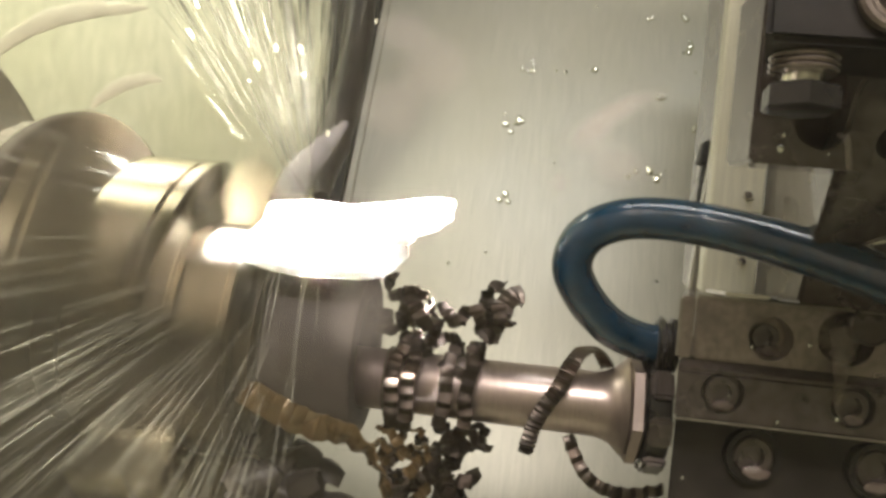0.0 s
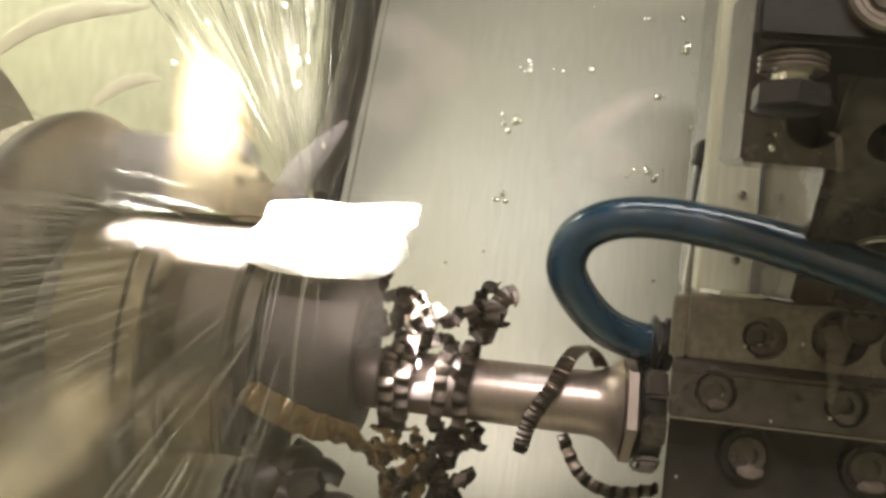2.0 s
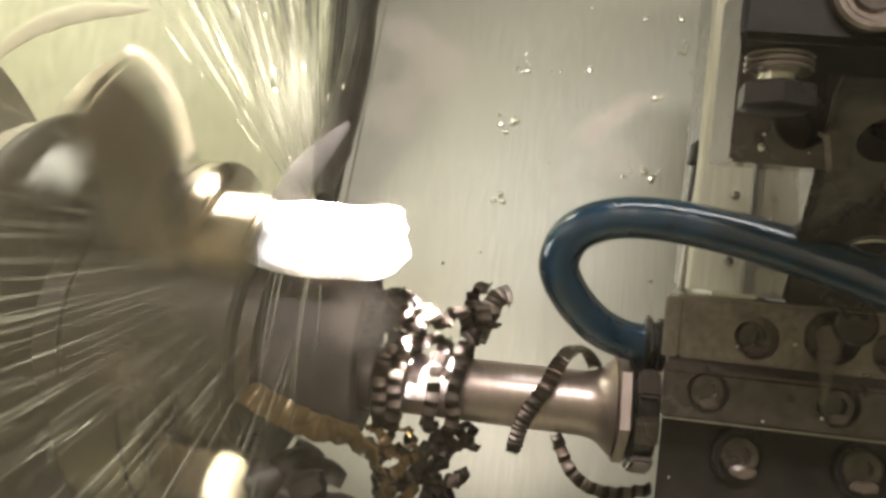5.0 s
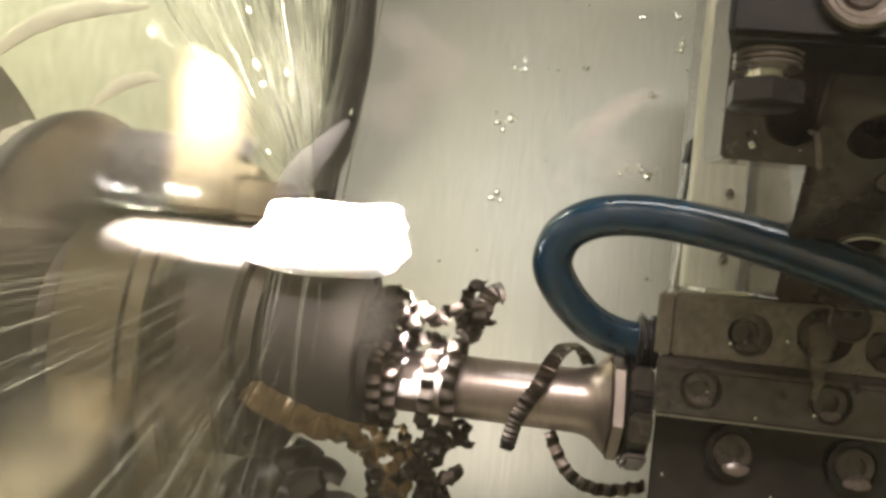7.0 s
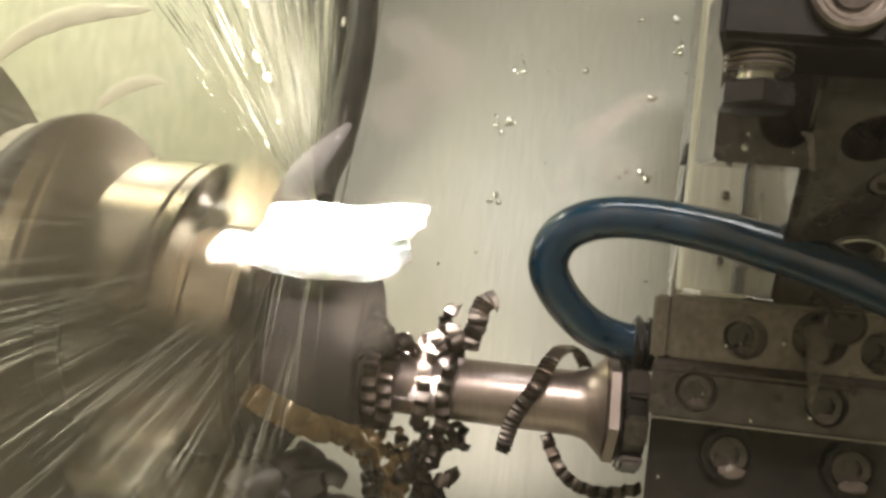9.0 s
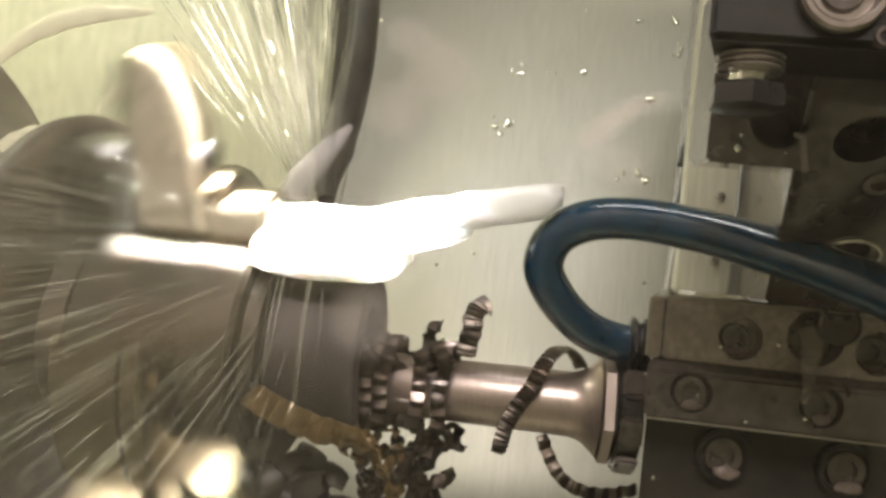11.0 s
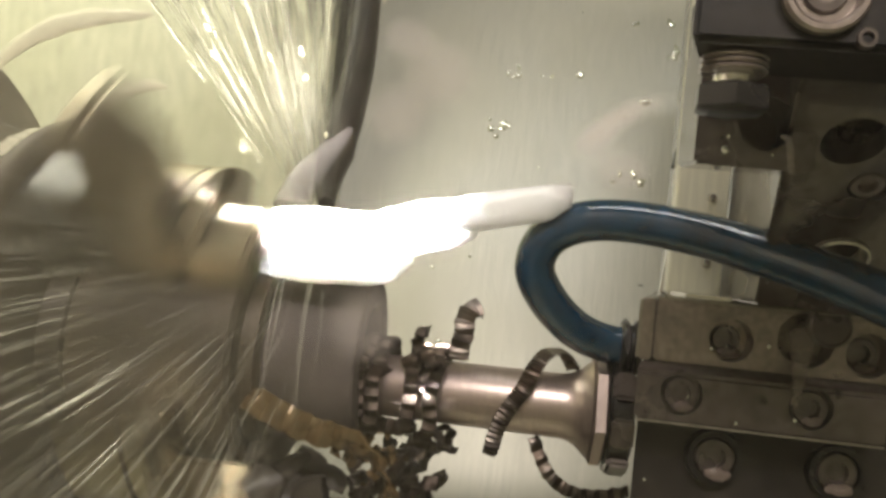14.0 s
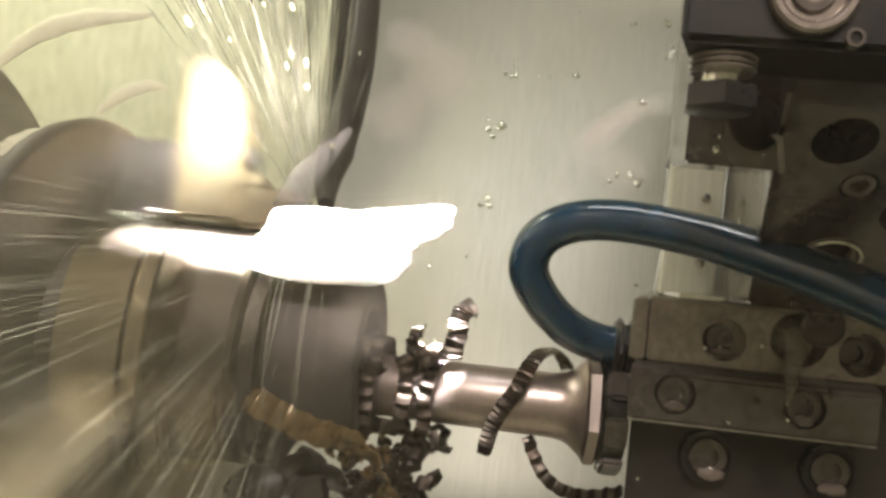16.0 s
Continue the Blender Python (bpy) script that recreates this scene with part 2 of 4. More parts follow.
def prism(outline, x0, x1, bevel=0.0008):
    """A solid along X from an outline in (y, z)."""
    bm = bmesh.new()
    near = [bm.verts.new((x0, y, z)) for y, z in outline]
    far = [bm.verts.new((x1, y, z)) for y, z in outline]
    bm.faces.new(near[::-1])
    bm.faces.new(far)
    for k in range(len(near)):
        n = (k + 1) % len(near)
        bm.faces.new((near[k], near[n], far[n], far[k]))
    bmesh.ops.recalc_face_normals(bm, faces=bm.faces)
    if bevel:
        bmesh.ops.bevel(bm, geom=bm.edges[:], offset=bevel, segments=2, affect="EDGES")
    return bm


def lathe(profile, centre, steps=64, bm=None, way="x"):
    """A body of revolution from (along, radius) pairs, closed at its ends when the radius is 0."""
    bm = bm or bmesh.new()
    rings = []
    for a, r in profile:
        ring = []
        for i in range(steps if r > 1e-6 else 1):
            g = 2 * math.pi * i / steps
            c, s = r * math.cos(g), r * math.sin(g)
            p = {"x": (a, c, s), "y": (c, a, s), "z": (c, s, a)}[way]
            ring.append(bm.verts.new(Vector(p) + Vector(centre)))
        rings.append(ring)
    for p, q in zip(rings, rings[1:]):
        for i in range(steps):
            j = (i + 1) % steps
            a, b, c, d = p[i % len(p)], p[j % len(p)], q[j % len(q)], q[i % len(q)]
            loop = list(dict.fromkeys((a, b, c, d)))
            if len(loop) > 2:
                bm.faces.new(loop)
    return bm


def hexagon(a0, a1, across, centre, way="x", turn=0.0, chamfer=0.001):
    """A six-sided head or nut with chamfered ends."""
    bm = bmesh.new()
    r = across / math.sqrt(3)
    rings = []
    for a, k in ((a0, 1 - chamfer / r), (a0 + chamfer * 0.6, 1), (a1 - chamfer * 0.6, 1), (a1, 1 - chamfer / r)):
        ring = []
        for i in range(6):
            g = radians(60 * i + turn)
            c, s = k * r * math.cos(g), k * r * math.sin(g)
            p = {"x": (a, c, s), "y": (c, a, s), "z": (c, s, a)}[way]
            ring.append(bm.verts.new(Vector(p) + Vector(centre)))
        rings.append(ring)
    for p, q in zip(rings, rings[1:]):
        for i in range(6):
            bm.faces.new((p[i], p[(i + 1) % 6], q[(i + 1) % 6], q[i]))
    bm.faces.new(rings[0][::-1])
    bm.faces.new(rings[-1])
    return bm


def smooth_line(points, per=8):
    """A Catmull-Rom line through the points."""
    p = [Vector(q) for q in points]
    p = [2 * p[0] - p[1], *p, 2 * p[-1] - p[-2]]
    line = []
    for a, b, c, d in zip(p, p[1:], p[2:], p[3:]):
        for i in range(per):
            t = i / per
            line.append(0.5 * (2 * b + (c - a) * t + (2 * a - 5 * b + 4 * c - d) * t * t + (3 * b - a - 3 * c + d) * t ** 3))
    return line + [p[-2]]


def tube(points, radius, steps=20, per=8):
    """A round tube along a smooth line; radius a number or a function of 0..1."""
    line = smooth_line(points, per)
    bm = bmesh.new()
    side = None
    rings = []
    for i, q in enumerate(line):
        way = (line[min(i + 1, len(line) - 1)] - line[max(i - 1, 0)]).normalized()
        side = way.orthogonal() if side is None else side - side.dot(way) * way
        side.normalize()
        up = way.cross(side)
        r = radius(i / (len(line) - 1)) if callable(radius) else radius
        rings.append([bm.verts.new(q + r * (math.cos(g) * side + math.sin(g) * up))
                      for g in (2 * math.pi * k / steps for k in range(steps))])
    for p, q in zip(rings, rings[1:]):
        for i in range(steps):
            bm.faces.new((p[i], p[(i + 1) % steps], q[(i + 1) % steps], q[i]))
    bm.faces.new(rings[0][::-1])
    bm.faces.new(rings[-1])
    return bm


def swarf(points, width, face, ridge=0.0006, every=0.0022, twist=0.0, thick=0.0003, seed=1, bm=None, per=14):
    """A ridged ribbon of metal along a smooth line. face(i, point, way) gives the ribbon's normal."""
    rnd = random.Random(seed)
    bm = bm or bmesh.new()
    line = smooth_line(points, per)
    run, rows, turn = 0.0, [], 0.0
    for i, q in enumerate(line):
        way = (line[min(i + 1, len(line) - 1)] - line[max(i - 1, 0)]).normalized()
        run += (q - line[i - 1]).length if i else 0
        turn = twist * i / len(line)
        n = Vector(face(i / len(line), q, way))
        n = (n - n.dot(way) * way).normalized()
        n = Matrix.Rotation(turn, 3, way) @ n
        s = way.cross(n)
        saw = (run / every) % 1.0
        lift = ridge * (1 - abs(2 * saw - 1)) * (0.8 + 0.4 * rnd.random())
        w = width * 0.5 * (0.86 + 0.14 * saw + 0.05 * rnd.random())
        row = []
        for k, bow in ((-1, 0.10), (-0.35, 0.0), (0.35, 0.0), (1, 0.10)):
            row.append(q + s * w * k + n * (lift - bow * width))
        rows.append(([bm.verts.new(p + n * thick) for p in row], [bm.verts.new(p - n * thick) for p in row]))
    for (a, b), (c, d) in zip(rows, rows[1:]):
        for k in range(3):
            bm.faces.new((a[k], a[k + 1], c[k + 1], c[k]))
            bm.faces.new((b[k], d[k], d[k + 1], b[k + 1]))
        bm.faces.new((a[0], c[0], d[0], b[0]))
        bm.faces.new((a[3], b[3], d[3], c[3]))
    return bm


def coil(start, end, radius, turns, width, seed, wobble=0.25, **more):
    """A curled chip: a ridged ribbon wound round the line from start to end."""
    rnd = random.Random(seed)
    a, b = Vector(start), Vector(end)
    way = (b - a).normalized()
    u = way.orthogonal().normalized()
    v = way.cross(u)
    ph = rnd.random() * 6.28
    pts = []
    count = max(6, int(turns * 7))
    for i in range(count + 1):
        t = i / count
        r = radius * (1 + wobble * (rnd.random() - 0.5) * 2)
        g = ph + turns * 2 * math.pi * t
        pts.append(a.lerp(b, t) + r * (math.cos(g) * u + math.sin(g) * v))

    def face(t, q, w):
        return q - a.lerp(b, min(1, max(0, (q - a).dot(way) / max(1e-6, (b - a).length))))
    return swarf(pts, width, face, seed=seed, per=5, **more)

# ---- the enclosure ----
Z = BAR.z


def shell():
    solid("wall_rear", box(-0.75, 0.75, 0.56, 0.58, 0.45, 1.65, 0), SHEET, (0, 0.57, 0.45), "rear sheet-steel wall of the machine", "wall", kind="structure")
    solid("wall_front", box(-0.75, 0.75, -0.62, -0.60, 0.45, 1.65, 0), GUARD, (0, -0.61, 0.45), "front door of the machine, inside", "wall", kind="structure")
    solid("wall_left", box(-0.77, -0.75, -0.62, 0.58, 0.45, 1.65, 0), GUARD, (-0.76, 0, 0.45), "headstock end wall in light paint", "wall", kind="structure")
    solid("wall_right", box(0.75, 0.77, -0.62, 0.58, 0.45, 1.65, 0), GUARD, (0.76, 0, 0.45), "tailstock end wall in light paint", "wall", kind="structure")
    solid("ceiling", box(-0.77, 0.77, -0.62, 0.58, 1.65, 1.67, 0), GUARD, (0, 0, 1.65), "light painted roof of the machine", "ceiling", kind="structure")
    solid("floor", box(-0.77, 0.77, -0.62, 0.58, 0.43, 0.45, 0), GUARD, (0, 0, 0.43), "chip tray under the machine", "floor", kind="structure")


SPOTS = ((-0.0099, 1.0669, 0.0046, 0.0044, 0), (-0.0135, 1.0626, 0.0040, 0.0040, 0), (-0.0146, 1.0429, 0.0044, 0.0046, 0), (-0.0132, 1.0701, 0.0034, 0.0026, 0), (0.0049, 1.0617, 0.0032, 0.0024, -40),
         (0.0064, 1.0634, 0.0046, 0.0018, -38), (0.0083, 1.0648, 0.0044, 0.0014, -25), (0.0076, 1.0592, 0.0036, 0.0026, 0), (0.0026, 1.0571, 0.0016, 0.0016, 0))


def window():
    """The smeared pane through which the machine is seen."""
    ob = solid("window_1", box(-0.22, 0.22, -0.178, -0.176, 0.90, 1.22, 0), PANE, (0.0, -0.177, 1.05), "clear window pane with dried coolant smears and painted haze", "window", kind="structure")
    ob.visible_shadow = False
    for x, z, w, h, turn in SPOTS:
        bm = bmesh.new()
        bmesh.ops.create_circle(bm, cap_ends=True, segments=32, radius=1.0)
        bmesh.ops.rotate(bm, verts=bm.verts, cent=(0, 0, 0), matrix=Matrix.Rotation(radians(90), 3, "X"))
        me = bpy.data.meshes.new("dried_spot")
        bm.to_mesh(me)
        bm.free()
        me.materials.append(SPOT)
        spot = new("dried_spot", me)
        spot.parent = ob
        spot.location, spot.scale, spot.rotation_euler = (x, -0.0016, z - 1.05), (w, 1, h), (0, radians(turn), 0)
        spot.visible_shadow = False


def slant(x, z, off=0.0):
    """A point on the sloping way cover, off metres above its sheet."""
    k = Vector((0, -0.921, 0.389))
    return Vector((x, 0.2 + 0.4225 * (z - Z), z)) + k * off


def sloped(x0, x1, z0, z1, t0, t1, bevel=0.0005):
    """A plate parallel to the sloping cover, t0 to t1 above it."""
    bm = bmesh.new()
    low = [slant(x, z, t0) for x, z in ((x0, z0), (x1, z0), (x1, z1), (x0, z1))]
    high = [slant(x, z, t1) for x, z in ((x0, z0), (x1, z0), (x1, z1), (x0, z1))]
    v = [bm.verts.new(p) for p in low + high]
    for f in ((0, 3, 2, 1), (4, 5, 6, 7), (0, 1, 5, 4), (1, 2, 6, 5), (2, 3, 7, 6), (3, 0, 4, 7)):
        bm.faces.new([v[i] for i in f])
    if bevel:
        bmesh.ops.bevel(bm, geom=bm.edges[:], offset=bevel, segments=1, affect="EDGES")
    return bm


def way_cover():
    """The telescoping cover that travels with the carriage."""
    ob = thing("way_cover", slant(0, Z - 0.3), "brushed steel way cover, wet with coolant droplets", "way cover")
    part("cover_sheet", sloped(-0.118, 0.60, Z - 0.32, Z + 0.66, -0.004, 0.0, 0), SHEET, ob)
    for x in (0.018, 0.15):
        part("sheet_seam", sloped(x, x + 0.0012, Z - 0.32, Z + 0.66, 0.0, 0.0009, 0), SHEET, ob)
    part("edge_flange", sloped(-0.1165, -0.111, Z - 0.32, Z + 0.66, 0.0, 0.004, 0.001), SHEET, ob)
    part("wiper", sloped(-0.128, -0.1168, Z - 0.32, Z + 0.66, -0.006, 0.006, 0.001), RUBBER, ob, "black rubber wiper edge")
    part("dark_fleck", lathe([(0, 0), (0.0006, 0.0016), (0, 0.0019)], slant(0.0796, 1.042), 10, way="y"), RUBBER, ob, "dark speck of dirt")
    return ob


def lean(z):
    """How far the shield's edge leans to the turret at a height."""
    return 0.0058 + 0.15 * (z - Z - 0.075)


def droplets():
    """Drops of coolant that cling to the cover."""
    rnd = random.Random(8)
    bm = bmesh.new()
    spots = []
    for cx, cz, n, sx, sz in ((-0.0085, 1.176, 5, 0.004, 0.003), (-0.014, 1.135, 6, 0.004, 0.006), (0.012, 1.178, 2, 0.004, 0.003), (0.032, 1.181, 2, 0.003, 0.003),
                              (-0.02, 1.085, 3, 0.004, 0.003), (0.0985, 1.198, 7, 0.003, 0.008), (0.094, 1.224, 3, 0.002, 0.005), (0.072, 1.2197, 2, 0.002, 0.003), (0.082, 1.163, 3, 0.002, 0.003), (0.077, 1.108, 4, 0.003, 0.003), (0.099, 1.141, 2, 0.001, 0.003), (0.07, 1.11, 4, 0.01, 0.005), (-0.03, 1.03, 3, 0.02, 0.02), (0.02, 1.12, 14, 0.09, 0.09)):
        for _ in range(n):
            spots.append((rnd.gauss(cx, sx), rnd.gauss(cz, sz), rnd.uniform(0.0007, 0.0024) if n < 10 or n == 14 and sx < 0.01 else rnd.uniform(0.0004, 0.0009)))
    for _ in range(40):
        z = Z + rnd.uniform(0.08, 0.22)
        spots.append((0.0655 + lean(z) + rnd.uniform(-0.002, 0.003), z, rnd.uniform(0.0005, 0.0013), 0.0445 + 0.371 * (z - Z - 0.02)))
    for x, z, r, *y in spots:
        p = Vector((x, y[0], z)) if y else slant(x, z)
        made = bmesh.ops.create_icosphere(bm, subdivisions=2, radius=r * 1.25)["verts"]
        bmesh.ops.scale(bm, verts=made, vec=(rnd.uniform(0.7, 1.1), 0.55, rnd.uniform(0.8, 1.5)))
        bmesh.ops.translate(bm, verts=made, vec=p)
    return solid("coolant_droplets", bm, WATER, slant(0, 1.1), "clear coolant droplets clinging to the steel cover", "droplets", kind="stuff")


def clinging_drops():
    """Drops of coolant added as wet glints on the front faces of turret and holder."""
    rnd = random.Random(19)
    bm = bmesh.new()
    for x0, x1, y, z0, z1, n in ((0.050, 0.112, -0.0256, 0.021, 0.038, 3), (0.047, 0.110, -0.0314, 0.005, 0.018, 3), (0.052, 0.115, -0.0182, -0.030, 0.002, 4),
                                 (0.046, 0.070, -0.0806, 0.072, 0.100, 5), (0.037, 0.090, -0.1206, 0.085, 0.110, 4)):
        for _ in range(n):
            r = rnd.uniform(0.0002, 0.0006)
            made = bmesh.ops.create_icosphere(bm, subdivisions=2, radius=r)["verts"]
            bmesh.ops.scale(bm, verts=made, vec=(rnd.uniform(0.8, 1.5), 0.5, rnd.uniform(0.8, 1.6)))
            bmesh.ops.translate(bm, verts=made, vec=(rnd.uniform(x0, x1), y, Z + rnd.uniform(z0, z1)))
    return solid("coolant_droplets", bm, WATER, (0.07, -0.03, Z + 0.02), "coolant droplets added for wet glints on the dark turret", "droplets", kind="stuff")


def headstock():
    """The fixed guard behind the chuck and the turned spindle nose."""
    solid("headstock_guard", box(-0.75, -0.130, 0.20, 0.215, 1.03, 1.6, 0.002), GUARD, (-0.4, 0.2, 0.5), "pale painted guard sheet behind the chuck, wet with coolant", "guard", kind="structure")
    solid("headstock_face", box(-0.75, -0.42, -0.45, 0.2, 1.06, 1.5, 0.004), GUARD, (-0.5, 0, 1.06), "pale painted face of the headstock", "headstock", kind="structure")
    # lower pieces coloured dark to stand in for the shade below the chuck
    solid("headstock_lower", box(-0.75, -0.422, -0.45, 0.2, 0.5, 1.058, 0.004), CHUCK, (-0.5, 0, 0.5), "lower headstock face, coloured dark for shade", "headstock", kind="structure")
    solid("machine_bed", box(-0.75, -0.128, 0.16, 0.23, 0.5, 1.028, 0.004), CHUCK, (-0.4, 0.2, 0.5), "machine bed casting under the chuck, coloured dark for shade", "machine bed", kind="structure")
    c = SPIN
    nose = thing("spindle_nose", c + Vector((-0.16, 0, 0)), "polished steel spindle nose behind the chuck", "spindle")
    part("flange", lathe([(-0.120, 0), (-0.120, 0.100), (-0.116, 0.105), (-0.090, 0.105), (-0.087, 0.102), (-0.087, 0)], c, 96), WORN, nose)
    part("collar", lathe([(-0.0868, 0), (-0.0868, 0.054), (-0.084, 0.056), (-0.031, 0.056), (-0.0305, 0.054), (-0.0305, 0)], c, 96), BRIGHT, nose)


def wedge(outline, half, bevel=0.0014):
    """A solid from an outline in (x, z), as thick as twice half along y."""
    bm = bmesh.new()
    near = [bm.verts.new((x, -half, z)) for x, z in outline]
    far = [bm.verts.new((x, half, z)) for x, z in outline]
    bm.faces.new(near)
    bm.faces.new(far[::-1])
    for k in range(len(near)):
        n = (k + 1) % len(near)
        bm.faces.new((near[k], far[k], far[n], near[n]))
    bmesh.ops.recalc_face_normals(bm, faces=bm.faces)
    bmesh.ops.bevel(bm, geom=bm.edges[:], offset=bevel, segments=2, affect="EDGES")
    return bm


def chuck():
    """Three-jaw chuck: body, three stepped jaws with their screws, and T-slots."""
    c = SPIN
    ob = thing("three_jaw_chuck", c, "spinning dark steel three-jaw chuck with stepped jaws", "chuck")
    part("chuck_body", lathe([(-0.0303, 0), (-0.0303, 0.050), (-0.029, 0.052), (-0.021, 0.056), (-0.019, 0.068), (-0.0175, 0.0705), (-0.014, 0.0712), (-0.0125, 0.0705), (-0.011, 0.068), (-0.011, 0.034), (-0.004, 0.033), (-0.004, 0)], c, 96), CHUCK, ob)
    for i in range(3):
        turn = Matrix.Translation(c) @ Matrix.Rotation(radians(120 * i), 4, "X")

        def placed(bm):
            bmesh.ops.transform(bm, matrix=turn, verts=bm.verts)
            return bm
        jaw = part("jaw", placed(wedge([(0.0115, 0.0395), (0.0340, 0.0395), (0.0328, 0.060), (0.0310, 0.078), (0.0265, 0.090), (0.0215, 0.0955), (0.0145, 0.0955), (0.0118, 0.086), (0.0110, 0.061)], 0.0105)), JAW, ob, "ground steel jaw with oil staining")
        ring = bmesh.new()
        rows = []
        for k in range(15):
            g = radians(56 - 48 * k / 14)
            rows.append([ring.verts.new((x, r * math.sin(g), r * math.cos(g))) for x, r in
                         ((0.0085, 0.0392), (0.0085, 0.0565), (0.0100, 0.0585), (0.0285, 0.0585), (0.0290, 0.0570), (0.0300, 0.0570), (0.0305, 0.0588), (0.0345, 0.0588), (0.0358, 0.0570), (0.0358, 0.0392))])
        for p, q in zip(rows, rows[1:]):
            for k in range(10):
                ring.faces.new((p[k], p[(k + 1) % 10], q[(k + 1) % 10], q[k]))
        ring.faces.new(rows[0])
        ring.faces.new(rows[-1][::-1])
        part("clamp_segment", placed(ring), SEGMENT, ob, "bright turned segment with a groove between the jaws")
        part("jaw_step", placed(box(0.0344, 0.055, -0.0095, 0.0095, 0.0385, 0.0525, 0.0016)), JAW, jaw)
        part("jaw_grip", placed(box(0.0335, 0.041, -0.0085, 0.0085, 0.0529, 0.058, 0.001)), JAW, jaw)
        part("master_jaw", placed(box(-0.0112, 0.0108, -0.010, 0.010, 0.0384, 0.066, 0.001)), BLACK, ob)
        for z in (0.0455, 0.064):
            part("jaw_screw", placed(lathe([(0.0, 0), (0.0, 0.0048), (0.003, 0.0048), (0.0036, 0.0042), (0.0036, 0.0026), (0.001, 0.0024), (0.001, 0)],
                                           (0.0552 if z < 0.06 else 0.0322, 0, z), 20)), BLACK, jaw, "black socket-head screw")
    return ob


def workpiece():
    """The hollow turned part held in the jaws."""
    c = SPIN
    ob = thing("workpiece", c + Vector((0.03, 0, 0)), "hollow turned steel workpiece gripped in the chuck", "workpiece")
    part("hub", lathe([(0.0006, 0.0172), (0.0006, 0.0380), (0.0495, 0.0380), (0.0510, 0.0366), (0.0515, 0.0322), (0.0560, 0.0320), (0.0560, 0.0262), (0.0580, 0.0172), (0.0006, 0.0172)], c, 96), CHUCK, ob, "dark turned hub in the jaws")
    part("turned_body", lathe([(0.0582, 0.0173), (0.0564, 0.0262), (0.0570, 0.0268), (0.0838, 0.0271), (0.0850, 0.0262), (0.0852, 0.0185), (0.0846, 0.0178), (0.0582, 0.0173)], c, 96), WORK, ob)
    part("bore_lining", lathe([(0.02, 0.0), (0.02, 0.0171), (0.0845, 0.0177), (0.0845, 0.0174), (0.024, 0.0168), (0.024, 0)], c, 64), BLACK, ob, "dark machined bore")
    return ob


def boring_bar():
    c = BAR
    ob = thing("boring_bar", c + Vector((0.045, 0, 0)), "satin steel boring bar with a hexagonal clamping collar", "boring bar")
    part("shank", lathe([(-0.062, 0), (-0.062, 0.0092), (-0.061, 0.0098), (0.027, 0.0103), (0.030, 0.0108), (0.0325, 0.0120), (0.035, 0.0143), (0.0362, 0.0155), (0.0362, 0)], c, 64), BORE, ob)
    thread = []
    for i in range(9):
        x = -0.0405 + i * 0.0011
        thread += [(x, 0.0104), (x + 0.00055, 0.0112)]
    part("threaded_sleeve", lathe([(-0.0408, 0.0099), *thread, (-0.0303, 0.0104), (-0.0300, 0.0099)], c, 48), GROUND, ob, "dark threaded sleeve")
    part("collar", hexagon(0.0363, 0.0412, 0.030, c, turn=12, chamfer=0.0016), BORE, ob, "bright chamfered hexagonal collar")
    nut = part("clamp_nut", lathe([(0.0413, 0), (0.0413, 0.0165), (0.042, 0.0172), (0.0478, 0.0172), (0.0486, 0.0160), (0.0486, 0)], c, 48), BLACK, ob, "black slotted clamp nut")
    for i in range(8):
        g = radians(45 * i + 10)
        m = Matrix.Translation(c) @ Matrix.Rotation(g, 4, "X")
        part("nut_lug", box(0.0416, 0.0484, -0.0046, 0.0046, 0.0164, 0.0196, 0.0010, m=m), OILY, nut)
    return ob


def screw_head(x, y, z, r, ob, mat=None, tilt=0.0, label="socket-head screw"):
    """A countersunk socket screw, its head facing the front."""
    bm = lathe([(0.004, 0), (0.004, r), (0.0004, r), (0.0, r * 0.92), (0.0, r * 0.56), (0.0022, r * 0.52), (0.0022, 0)], (0, 0, 0), 28, way="y")
    bmesh.ops.transform(bm, matrix=Matrix.Translation((x, y, z)) @ Matrix.Rotation(tilt, 4, "X"), verts=bm.verts)
    return part("screw", bm, mat or OILY, ob, label)


